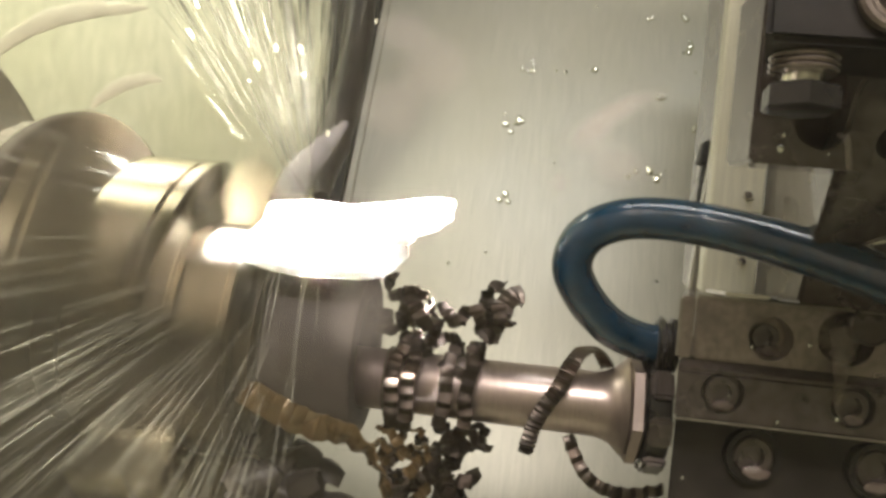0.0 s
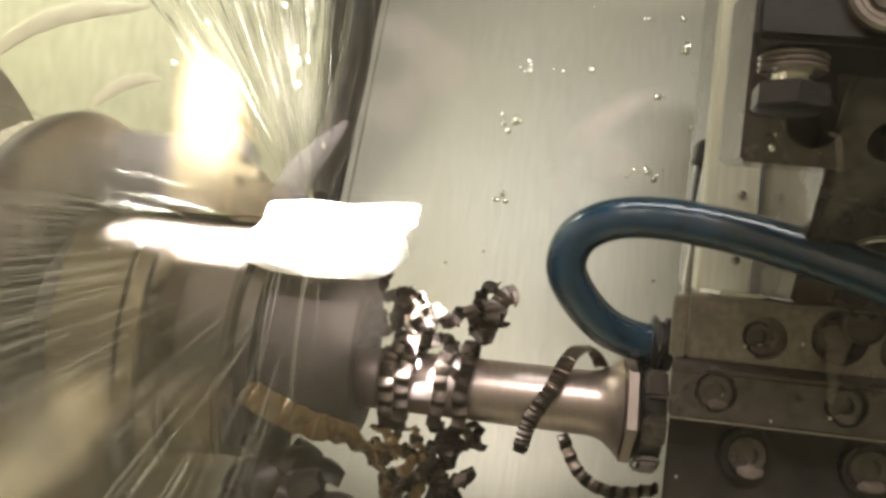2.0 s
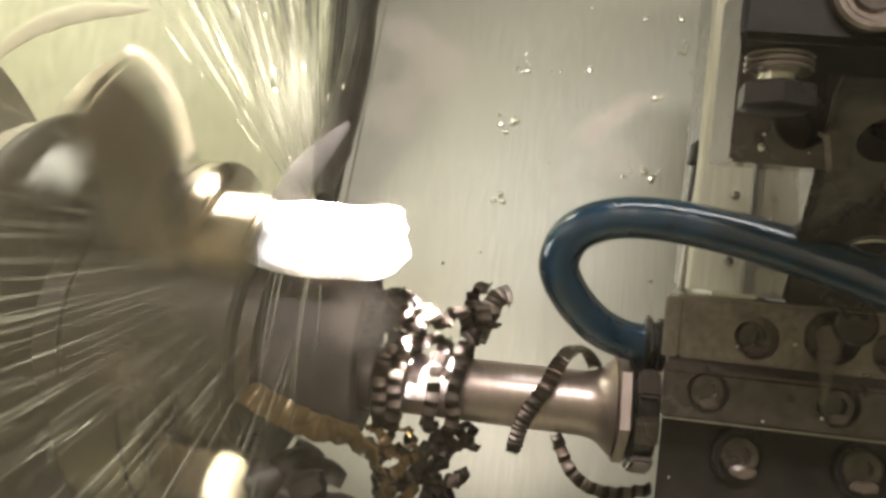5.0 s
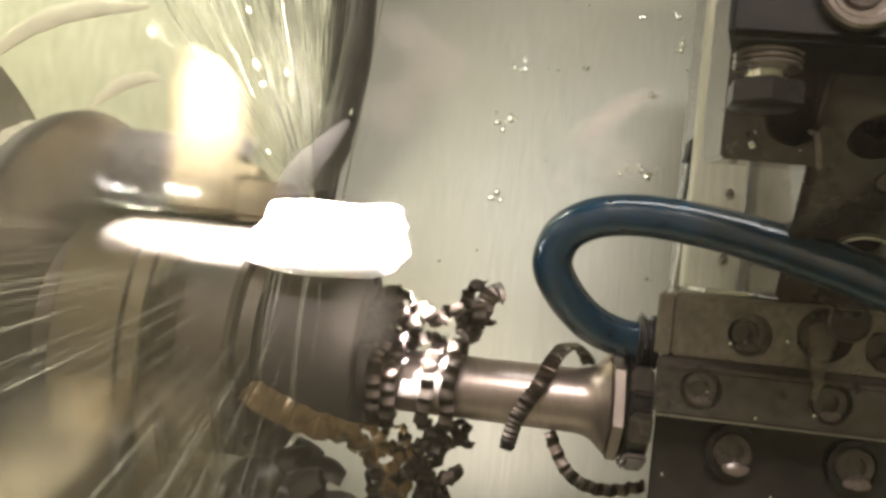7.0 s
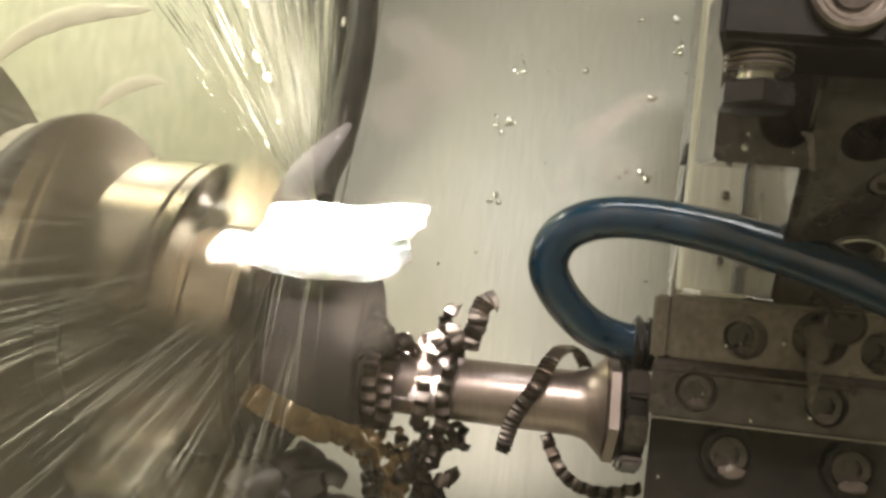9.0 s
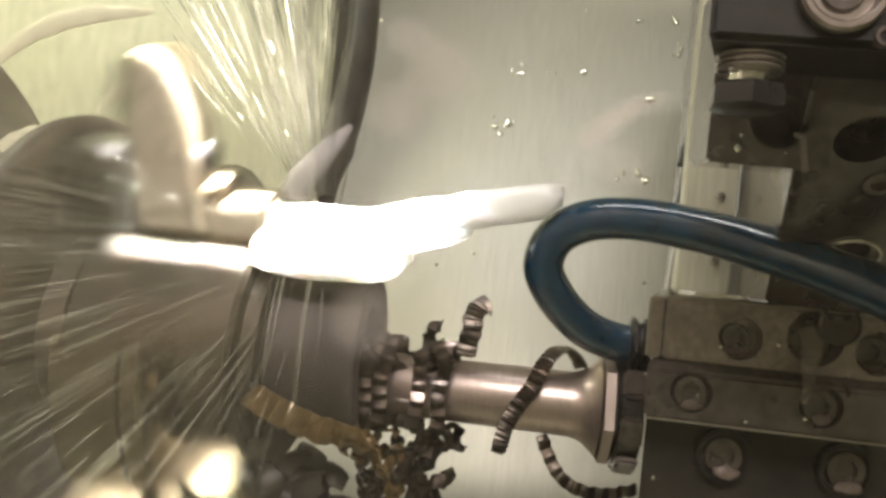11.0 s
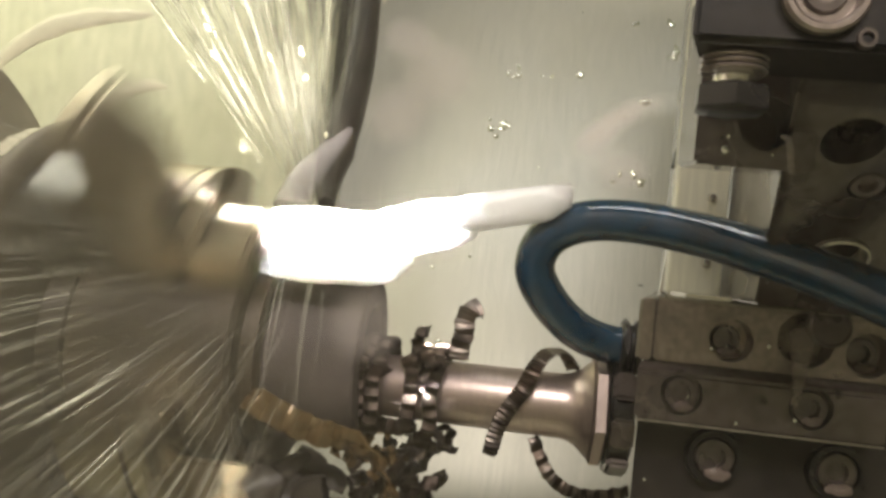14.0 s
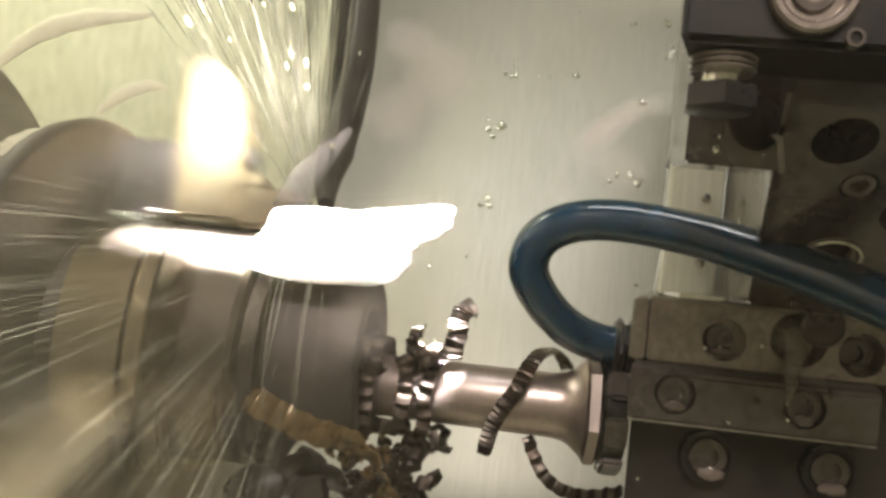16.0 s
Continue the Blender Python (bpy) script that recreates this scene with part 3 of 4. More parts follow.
def cut_holes(ob, holes):
    """Cuts round holes (x, y, z, radius, tilt, depth) into a part's mesh."""
    if len(holes) > 1:
        for hole in holes:
            cut_holes(ob, [hole])
        return
    bm = bmesh.new()
    for x, y, z, r, tilt, deep in holes:
        piece = bmesh.new()
        lathe([(-0.02, 0), (-0.02, r), (deep, r), (deep, 0)], (0, 0, 0), 32, way="y", bm=piece)
        bmesh.ops.recalc_face_normals(piece, faces=piece.faces)
        bmesh.ops.transform(piece, matrix=Matrix.Translation(Vector((x, y, z)) - BASE[ob.parent.name]) @ Matrix.Rotation(tilt, 4, "X"), verts=piece.verts)
        me = bpy.data.meshes.new("cutter")
        piece.to_mesh(me)
        piece.free()
        bm.from_mesh(me)
        bpy.data.meshes.remove(me)
    me = bpy.data.meshes.new("cutter")
    bm.to_mesh(me)
    bm.free()
    cutter = bpy.data.objects.new("cutter", me)
    scene.collection.objects.link(cutter)
    mod = ob.modifiers.new("holes", "BOOLEAN")
    mod.object, mod.solver, mod.operation = cutter, "EXACT", "DIFFERENCE"
    # the cutter works in the thing's own space, where its part lies too
    cutter.matrix_world = Matrix.Translation(BASE[ob.parent.name])
    bpy.context.view_layer.update()
    deps = bpy.context.evaluated_depsgraph_get()
    cut = bpy.data.meshes.new_from_object(ob.evaluated_get(deps))
    ob.modifiers.clear()
    ob.data = cut
    cut.shade_smooth()
    cut.set_sharp_from_angle(angle=radians(35))
    bpy.data.objects.remove(cutter)
    bpy.data.meshes.remove(me)


def receding(bm, front, k):
    """Leans a block's side away behind its front edge."""
    for v in bm.verts:
        v.co.x += k * max(0.0, v.co.y - front)
    return bm


def tool_block():
    """The boring bar's holder on the turret."""
    ob = thing("tool_holder_block", (0.046, 0, Z - 0.04), "oily dark steel tool holder block with counterbored holes", "tool holder")
    part("holder_body", receding(prism([(-0.018, Z - 0.06), (-0.018, Z + 0.0202), (0.05, Z + 0.0202), (0.05, Z - 0.06)], 0.0488, 0.135, 0.0012), -0.018, 0.24), DULL, ob)
    strip = part("clamp_strip", receding(prism([(-0.031, Z + 0.0042), (-0.0315, Z + 0.0180), (-0.0285, Z + 0.0200), (-0.0183, Z + 0.0200), (-0.0183, Z + 0.0042)], 0.0455, 0.1122, 0.0009), -0.0315, 0.22), OILY, ob, "ground clamp strip with two screws")
    plate = part("cover_plate", receding(prism([(-0.0255, Z + 0.0204), (-0.0255, Z + 0.0384), (0.03, Z + 0.0384), (0.03, Z + 0.0204)], 0.0500, 0.135, 0.0007), -0.0262, 0.22), GROUND, ob, "ground steel plate with round holes")
    part("end_plate", receding(prism([(-0.0262, Z + 0.0204), (-0.0262, Z + 0.0380), (0.03, Z + 0.0390), (0.03, Z + 0.0204)], 0.0458, 0.0497, 0.0005), -0.0262, 0.22), GROUND, ob, "worn end plate")
    # bright edge strips: wear, and the edges' lit line put in as steel
    part("worn_lit_edge", box(0.0453, 0.0461, -0.0268, -0.0258, Z + 0.0208, Z + 0.0378, 0.0003), WORN, ob, "bright edge: wear with a painted highlight")
    part("worn_lit_edge", box(0.0458, 0.1118, -0.0319, -0.0310, Z + 0.0040, Z + 0.0046, 0.0002), WORN, ob, "bright edge: wear with a painted highlight")
    part("worn_lit_edge", box(0.0502, 0.1340, -0.0259, -0.0250, Z + 0.0381, Z + 0.0387, 0.0002), WORN, ob, "bright edge: wear with a painted highlight")
    cut_holes(plate, [(0.0713, -0.0255, Z + 0.0283, 0.0062, 0, 0.008), (0.0915, -0.0255, Z + 0.0305, 0.0078, 0, 0.010), (0.1085, -0.0255, Z + 0.028, 0.0062, 0, 0.008)])
    cut_holes(strip, [(0.0580, -0.0315, Z + 0.0125, 0.0058, 0, 0.004), (0.0925, -0.0315, Z + 0.0125, 0.0058, 0, 0.004)])
    part("plug", lathe([(0.004, 0), (0.004, 0.0058), (0.0004, 0.0058), (0.0, 0.0053), (0.0006, 0.0050), (0.0008, 0)], (0.0976, -0.0264, Z + 0.0350), 32, way="y"), OILY, ob, "dark round plug")
    for x, z, r in ((0.0713, 0.0283, 0.0040), (0.1085, 0.028, 0.0045)):
        screw_head(x, -0.0205, Z + z, r, ob)
    for x in (0.0580, 0.0925):
        screw_head(x, -0.0305, Z + 0.0125, 0.0047, ob)
    # glossy pools added to give the recesses their wet highlight
    for x, y, z, r in ((0.0713, -0.0222, 0.0283, 0.0060), (0.0915, -0.0222, 0.0300, 0.0074), (0.1085, -0.0222, 0.028, 0.0060), (0.0580, -0.0306, 0.0125, 0.0056), (0.0925, -0.0306, 0.0125, 0.0056),
                       (0.0712, -0.0216, -0.0062, 0.0072), (0.1050, -0.0216, -0.0062, 0.0072)):
        bm = bmesh.new()
        bmesh.ops.create_icosphere(bm, subdivisions=3, radius=1.0)
        for v in bm.verts:
            k = 1 + 0.35 * noise.noise(v.co * 1.7 + Vector((x * 900, z * 700, 0)))
            v.co = Vector((x + 0.0006 + v.co.x * r * 0.50 * k, y + v.co.y * 0.0013 * k, Z + z - r * 0.62 + v.co.z * r * 0.26 * k))
        part("pool_glint", bm, WET_GLINT, ob, "wet glint in a recess, shaped as a pool")
    for x in (0.0712, 0.1050):
        screw_head(x, -0.0205, Z - 0.0062, 0.0056, ob)
        part("screw_boss", lathe([(0.0, 0.0062), (0.0, 0.0078), (0.0030, 0.0082), (0.0030, 0.0062)], (x, -0.0210, Z - 0.0062), 28, way="y"), BLACK, ob)
    return ob


def turret():
    """The turret's front, its sloping face, its upper clamp and the recessed bright pocket."""
    ob = thing("tool_turret", (0.10, 0.0, Z + 0.04), "dark oily tool turret with deep round holes", "tool turret")
    tilt = math.atan2(0.057, 0.045)
    bm = prism([(-0.031, Z + 0.0392), (-0.088, Z + 0.0838), (-0.104, Z + 0.0860), (-0.104, Z + 0.26), (0.12, Z + 0.26), (0.12, Z + 0.0392)], 0.0745, 0.20, 0.0009)
    for v in bm.verts:
        if v.co.x < 0.09 and v.co.y < -0.03:
            v.co.x += 0.21 * (v.co.y + 0.034)
    body = part("turret_body", bm, OILY, ob)
    part("pocket_plate", prism([(0.004, Z + 0.0392), (0.004, Z + 0.16), (0.012, Z + 0.16), (0.012, Z + 0.0392)], 0.0578, 0.0742, 0.0006), PALE, ob, "ground steel pocket face, coloured paler to look lit")
    part("pocket_lip", prism([(-0.022, Z + 0.0390), (-0.022, Z + 0.0402), (0.0035, Z + 0.0402), (0.0035, Z + 0.0390)], 0.0585, 0.0712, 0.0003), BRIGHT, ob)
    for z in (0.050, 0.071):
        part("pocket_rivet", lathe([(0, 0.0016), (-0.0010, 0.0012), (-0.0013, 0)], (0.0690, 0.0035, Z + z), 16, way="y"), BRIGHT, ob)
    clamp = part("upper_clamp", prism([(-0.080, Z + 0.0694), (-0.0815, Z + 0.110), (-0.060, Z + 0.110), (-0.060, Z + 0.0710)], 0.0458, 0.0710, 0.0007), OILY, ob, "dark clamp block")
    part("upper_block", receding(prism([(-0.1205, Z + 0.0838), (-0.1205, Z + 0.20), (-0.100, Z + 0.20), (-0.100, Z + 0.0838)], 0.0355, 0.1000, 0.0012), -0.1205, 0.30), CAST, ob, "dark upper tool block")
    cut_holes(clamp, [(0.0600, -0.0805, Z + 0.0790, 0.0058, 0, 0.012)])
    for x, z, r, deep in ((0.0785, 0.0768, 0.0066, 0.012), (0.0862, 0.0690, 0.0042, 0.004), (0.0885, 0.0530, 0.0080, 0.005), (0.1000, 0.0640, 0.0060, 0.010)):
        y = -0.031 - (z - 0.0392) * (0.057 / 0.0446)
        cut_holes(body, [(x, y, Z + z, r, tilt, deep)])
        at = Matrix.Translation((x, y, Z + z)) @ Matrix.Rotation(tilt, 4, "X")
        if r > 0.007:
            bm = lathe([(0.0, r * 0.80), (-0.0010, r * 0.84), (-0.0012, r * 0.90), (-0.0008, r * 0.97), (0.001, r * 0.99), (0.004, r * 0.99), (0.004, r * 0.80)], (0, 0, 0), 40, way="y")
            bmesh.ops.transform(bm, matrix=at, verts=bm.verts)
            part("seat_ring", bm, BRIGHT, ob, "bright steel seat ring")
        elif r < 0.005:
            bm = lathe([(0.004, 0), (0.004, r * 0.9), (0.0006, r * 0.9), (0.0, r * 0.82), (0.0, r * 0.5), (0.0024, r * 0.46), (0.0024, 0)], (0, 0, 0), 28, way="y")
            bmesh.ops.transform(bm, matrix=at, verts=bm.verts)
            part("screw", bm, GROUND, ob, "wet socket-head screw")
    boss = lathe([(0.0, 0), (0.0, 0.0050), (-0.0012, 0.0052), (-0.0018, 0.0058), (-0.0018, 0.0066), (-0.0012, 0.0071), (0.003, 0.0071), (0.003, 0)], (0.0558, -0.1208, Z + 0.0928), 40, way="y")
    part("boss_ring", boss, GROUND, ob, "satin steel ring round a sunk screw")
    screw_head(0.0558, -0.1216, Z + 0.0928, 0.0036, ob)
    screw_head(0.0630, -0.1210, Z + 0.0858, 0.0017, ob)
    # the hexagon bolt below the upper block, with its spring washers
    cx, cy = 0.0446, -0.1125
    part("oil_drip", tube([(0.0632, -0.0812, Z + 0.0765), (0.0634, -0.0850, Z + 0.0750), (0.0640, -0.0852, Z + 0.0715), (0.0646, -0.0850, Z + 0.0680)], lambda k: 0.0005 + 0.0008 * k - 0.0007 * k * k, 14, 6), MILK, ob, "milky coolant drip hanging from the clamp")
    bolt = part("clamp_bolt", hexagon(Z + 0.0738, Z + 0.0784, 0.0114, (cx, cy, 0), way="z", turn=24, chamfer=0.0009), BLACK, ob, "hexagon-head clamp bolt")
    part("bolt_shank", lathe([(Z + 0.0784, 0), (Z + 0.0784, 0.0034), (Z + 0.0838, 0.0034), (Z + 0.0838, 0)], (cx, cy, 0), 24, way="z"), BRIGHT, bolt)
    for k in range(3):
        z = Z + 0.0805 + k * 0.0011
        part("washer", lathe([(z, 0.0035), (z, 0.0054), (z + 0.0004, 0.0058), (z + 0.0008, 0.0054), (z + 0.0008, 0.0035)], (cx, cy, 0), 28, way="z"), GROUND, bolt)
    return ob


def cover_edge():
    """The bright folded edge of the cover beside the turret."""
    ob = thing("turret_shield", (0.07, 0.08, Z + 0.03), "bright folded edge of a wet steel shield", "shield")
    def leaning(bm):
        for v in bm.verts:
            v.co.x += lean(v.co.z)
        return bm

    part("shield_sheet", leaning(prism([(0.050, Z + 0.02), (0.095, Z + 0.118), (0.150, Z + 0.26), (0.16, Z + 0.26), (0.105, Z + 0.115), (0.06, Z + 0.02)], 0.0665, 0.16, 0.0005)), PALE, ob, "wet shield sheet, coloured paler to look lit")
    part("folded_edge", leaning(prism([(0.046, Z + 0.02), (0.1350, Z + 0.26), (0.1405, Z + 0.26), (0.0515, Z + 0.02)], 0.0636, 0.0664, 0.0006)), BRIGHT, ob)
    part("seal_strip", leaning(prism([(0.085, Z + 0.075), (0.155, Z + 0.26), (0.160, Z + 0.26), (0.090, Z + 0.075)], 0.0650, 0.0663, 0.0004)), RUBBER, ob, "black seal strip")
    part("seal_bead", leaning(tube([(0.0672, 0.0655, Z + 0.075), (0.0672, 0.0815, Z + 0.118), (0.0672, 0.0980, Z + 0.1625), (0.0672, 0.1340, Z + 0.26)], lambda k: 0.0008 + 0.0005 * math.sin(9 * k), 12, 8)), RUBBER, ob, "black rubber bead along the folded edge")
    part("clip", leaning(box(0.0625, 0.0662, 0.088, 0.098, Z + 0.092, Z + 0.102, 0.0006)), RUBBER, ob)
    return ob


def hose():
    ob = thing("coolant_hose", (0.0455, -0.006, Z + 0.021), "glossy blue rubber coolant hose bent in a loop", "hose")
    part("hose_tube", tube([(0.0480, -0.005, Z + 0.0212), (0.0375, -0.0055, Z + 0.0222), (0.028, -0.0085, Z + 0.0262), (0.0195, -0.0135, Z + 0.0340), (0.0147, -0.018, Z + 0.0430), (0.0172, -0.021, Z + 0.0520),
                            (0.026, -0.024, Z + 0.0575), (0.039, -0.028, Z + 0.0590), (0.056, -0.035, Z + 0.0570), (0.072, -0.044, Z + 0.0530), (0.0875, -0.056, Z + 0.0475), (0.105, -0.070, Z + 0.040), (0.125, -0.085, Z + 0.034)],
                           0.0061, 24, 10), HOSE, ob)
    fit = part("hose_fitting", lathe([(0.0432, 0.0062), (0.0432, 0.0074), (0.0439, 0.0082), (0.0455, 0.0082), (0.0460, 0.0070), (0.0472, 0.0070), (0.0476, 0.0084), (0.0494, 0.0084), (0.0494, 0.0062)], (0, -0.005, Z + 0.0215), 28), BLACK, ob, "black threaded hose fitting")
    part("fitting_nut", hexagon(0.0441, 0.0456, 0.0162, (0, -0.005, Z + 0.0215), turn=8, chamfer=0.0006), BLACK, fit)
    return ob


STANDING, TANGLE = [], []


def chips():
    """Curled steel chips that hang on the bar and travel with it."""
    made = []
    c = BAR

    def chip(bm, base, label, mat=CHIP):
        made.append(solid("metal_chip", bm, mat, base, label, "metal chip", group="chips on the bar"))

    def out(t, q, w):
        return Vector((0, q.y - c.y, q.z - c.z))
    # one draped over the bar
    pts = [(0.0305, 0.004, Z + 0.0115), (0.0265, 0.0, Z + 0.0165), (0.0215, -0.004, Z + 0.0165), (0.0180, -0.0085, Z + 0.0125), (0.0150, -0.0118, Z + 0.0060),
           (0.0112, -0.0128, Z - 0.0002), (0.0082, -0.0120, Z - 0.0070), (0.0068, -0.0105, Z - 0.0135), (0.0062, -0.0110, Z - 0.0160)]
    chip(swarf(pts, 0.0052, out, ridge=0.0011, every=0.0017, seed=3, per=16), (0.018, -0.008, Z + 0.012), "bright ridged steel chip draped over the bar")
    # the one standing up above the bar
    pts = [(-0.0085, -0.010, Z + 0.0170), (-0.0072, -0.012, Z + 0.0212), (-0.0052, -0.012, Z + 0.0252), (-0.0042, -0.013, Z + 0.0292), (-0.0020, -0.010, Z + 0.0320), (0.0002, -0.006, Z + 0.0315)]
    chip(swarf(pts, 0.0066, lambda t, q, w: (0.2, -1, 0.5), ridge=0.0022, every=0.0046, seed=5, per=14), (-0.008, -0.012, Z + 0.0170), "bright curled steel chip standing on the tangle")
    STANDING.append(made[-1])
    # the chain that hangs below
    pts = [(0.0195, -0.003, Z - 0.0105), (0.0215, -0.003, Z - 0.0150), (0.0257, -0.003, Z - 0.0218), (0.0317, -0.003, Z - 0.0257), (0.0404, -0.002, Z - 0.0267), (0.0510, 0.0, Z - 0.0245)]
    chip(swarf(pts, 0.0042, lambda t, q, w: (0.2, -1, 0.5), ridge=0.0017, every=0.0044, twist=0.7, seed=7, per=16), (0.0235, -0.004, Z - 0.0125), "dark serrated chip hanging in a curl under the bar")
    # the tangle above the bar
    rnd = random.Random(21)
    for i in range(11):
        a = Vector((rnd.uniform(-0.036, -0.008), rnd.uniform(-0.016, 0.002), Z + rnd.uniform(0.010, 0.028)))
        way = Vector((rnd.uniform(-1, 1), rnd.uniform(-0.5, 0.5), rnd.uniform(-0.4, 0.7))).normalized()
        b = a + way * rnd.uniform(0.008, 0.014)
        chip(coil(a, b, rnd.uniform(0.0026, 0.0042), rnd.uniform(0.8, 1.5), rnd.uniform(0.0040, 0.0056), i + 40, ridge=0.0016, every=0.0040), a, "dark curled steel chip in a tangle round the bar", DARKENED)
        TANGLE.append(made[-1])
    # wound round the bar
    for i, (x, r) in enumerate(((-0.0385, 0.0138), (-0.0335, 0.0136), (-0.0215, 0.0124), (-0.0145, 0.0128))):
        pts = []
        for k in range(14):
            g = radians(-150 + 300 * k / 13 + 25 * i)
            pts.append((x + 0.0045 * k / 13 + 0.0008 * rnd.uniform(-1, 1), -r * math.cos(g) * rnd.uniform(0.98, 1.08), Z + r * math.sin(g) * rnd.uniform(0.98, 1.12)))
        chip(swarf(pts, 0.0046, out, ridge=0.0018, every=0.0046, seed=60 + i, per=10), pts[0], "dark ridged steel chip wound round the bar", DARKENED)
    # the nest below
    for i in range(17):
        a = Vector((rnd.uniform(-0.036, -0.008), rnd.uniform(-0.014, 0.006), Z + rnd.uniform(-0.044, -0.014)))
        way = Vector((rnd.uniform(-0.6, 0.6), rnd.uniform(-0.5, 0.5), rnd.uniform(-1, 1))).normalized()
        b = a + way * rnd.uniform(0.010, 0.018)
        amber = a.x < -0.027 and i % 3 != 0
        chip(coil(a, b, rnd.uniform(0.0022, 0.0036), rnd.uniform(1.0, 2.0), rnd.uniform(0.0036, 0.0050), i + 80, ridge=0.0015, every=0.0038), a,
             "amber oil-wet chip in the hanging nest" if amber else "dark curled steel chip in the hanging nest", AMBER if amber else DARKENED)
    return made


def coolant_stream():
    """Milky coolant that runs out of a hole of the holder."""
    ob = thing("coolant_trickle", (0.0915, -0.0265, Z + 0.03), "milky coolant trickling from a hole in the holder", "coolant")
    part("trickle", tube([(0.0908, -0.0235, Z + 0.0320), (0.0903, -0.0268, Z + 0.0275), (0.0893, -0.0285, Z + 0.0220), (0.0882, -0.0322, Z + 0.0185), (0.0874, -0.0326, Z + 0.0130)], lambda t: 0.0026 * (1.3 - t), 14, 8), MILK, ob)
    part("pool", lathe([(0, 0.0068), (-0.0014, 0.0052), (-0.0020, 0)], (0.0915, -0.0200, Z + 0.0305), 24, way="y"), MILK, ob)
    return ob


def nozzle():
    """The coolant nozzle over the cut."""
    ob = thing("coolant_nozzle", (-0.062, 0.03, Z + 0.09), "dark coolant nozzle over the workpiece", "nozzle")
    part("pipe", tube([(-0.105, 0.15, Z + 0.28), (-0.0900, 0.11, Z + 0.195), (-0.0812, 0.080, Z + 0.135), (-0.0772, 0.055, Z + 0.1027), (-0.0755, 0.032, Z + 0.0775)], 0.0066, 20, 10), DULL, ob)
    part("tip", tube([(-0.0757, 0.034, Z + 0.0795), (-0.0738, 0.020, Z + 0.068), (-0.0705, 0.008, Z + 0.058)], lambda t: 0.0070 - 0.0042 * t, 20, 8), DULL, ob, "tapered nozzle tip")
    return ob


def lump(centre, size, seed, rough=0.10, freq=70.0, shear=0.0, slope=0.0):
    """A smooth sheet-like clot of coolant with ragged ends."""
    bm = bmesh.new()
    made = bmesh.ops.create_icosphere(bm, subdivisions=5, radius=1.0)["verts"]
    for v in made:
        p = Vector([math.copysign(abs(q) ** 0.55, q) for q in v.co])
        k = 1 + rough * noise.fractal(Vector((p.x * size[0] * 0.5, p.y * size[1], p.z * size[2])) * freq + Vector((seed * 7.3, 0, 0)), 0.5, 2.0, 3)
        ends = 1 + 0.12 * noise.noise(Vector((seed * 3.1, p.z * 2.2, p.y)))
        v.co = Vector((p.x * size[0] * k * ends + shear * p.z * size[0], p.y * size[1] * k, p.z * size[2] * k + slope * p.x * size[0])) + Vector(centre)
    return bm


def jet():
    """The glaring wash of coolant over the workpiece, and the two clots that shoot out of it."""
    ob = solid("coolant_wash", lump((-0.0590, -0.022, Z + 0.0440), (0.0235, 0.011, 0.0112), 1, shear=0.12), FOAM, (-0.06, -0.022, Z + 0.036), "white glaring wash of coolant over the workpiece", "coolant")
    a = solid("coolant_gush", lump((-0.056, -0.026, Z + 0.0455), (0.0185, 0.006, 0.0082), 2, shear=0.15, slope=0.20), FOAM, (-0.04, -0.026, Z + 0.046), "white gush of coolant thrown towards the hose", "coolant")
    b = solid("coolant_gush", lump((-0.056, -0.028, Z + 0.0470), (0.0180, 0.0045, 0.0060), 3, shear=0.10, slope=0.20), FOAM, (-0.04, -0.028, Z + 0.046), "white tip of the thrown coolant", "coolant")
    stream = solid("coolant_jet", tube([(-0.0655, 0.012, Z + 0.0850), (-0.0710, 0.006, Z + 0.0755), (-0.0765, 0.000, Z + 0.0650), (-0.0785, -0.006, Z + 0.0540)], lambda t: 0.0012 + 0.0062 * t * (1.3 - 0.5 * t), 20, 10), JETTED, (-0.0655, 0.012, Z + 0.085), "milky jet from the nozzle", "coolant")
    return ob, a, b


def flung_film():
    """Thin arcs of coolant that the turning work drags round itself."""
    rnd = random.Random(31)
    bm = bmesh.new()
    for k in range(9):
        x = rnd.uniform(-0.0745, -0.058)
        r = rnd.uniform(0.0392, 0.0415)
        first, last = radians(rnd.uniform(35, 62)), radians(rnd.uniform(-70, -5))
        thick = rnd.uniform(0.00012, 0.00035)
        line = [Vector((x + 0.002 * math.sin(3 * q), -r * math.cos(first + (last - first) * q), SPIN.z + r * math.sin(first + (last - first) * q))) for q in (0, 0.2, 0.4, 0.6, 0.8, 1.0)]
        piece = tube(line, lambda q: thick * (1.05 - q), 6, 4)
        data = bpy.data.meshes.new("arc")
        piece.to_mesh(data)
        piece.free()
        bm.from_mesh(data)
        bpy.data.meshes.remove(data)
    return solid("coolant_film", bm, SPRAY, (-0.066, -0.04, SPIN.z), "thin pale arcs of coolant dragged round the workpiece", "coolant", kind="stuff")


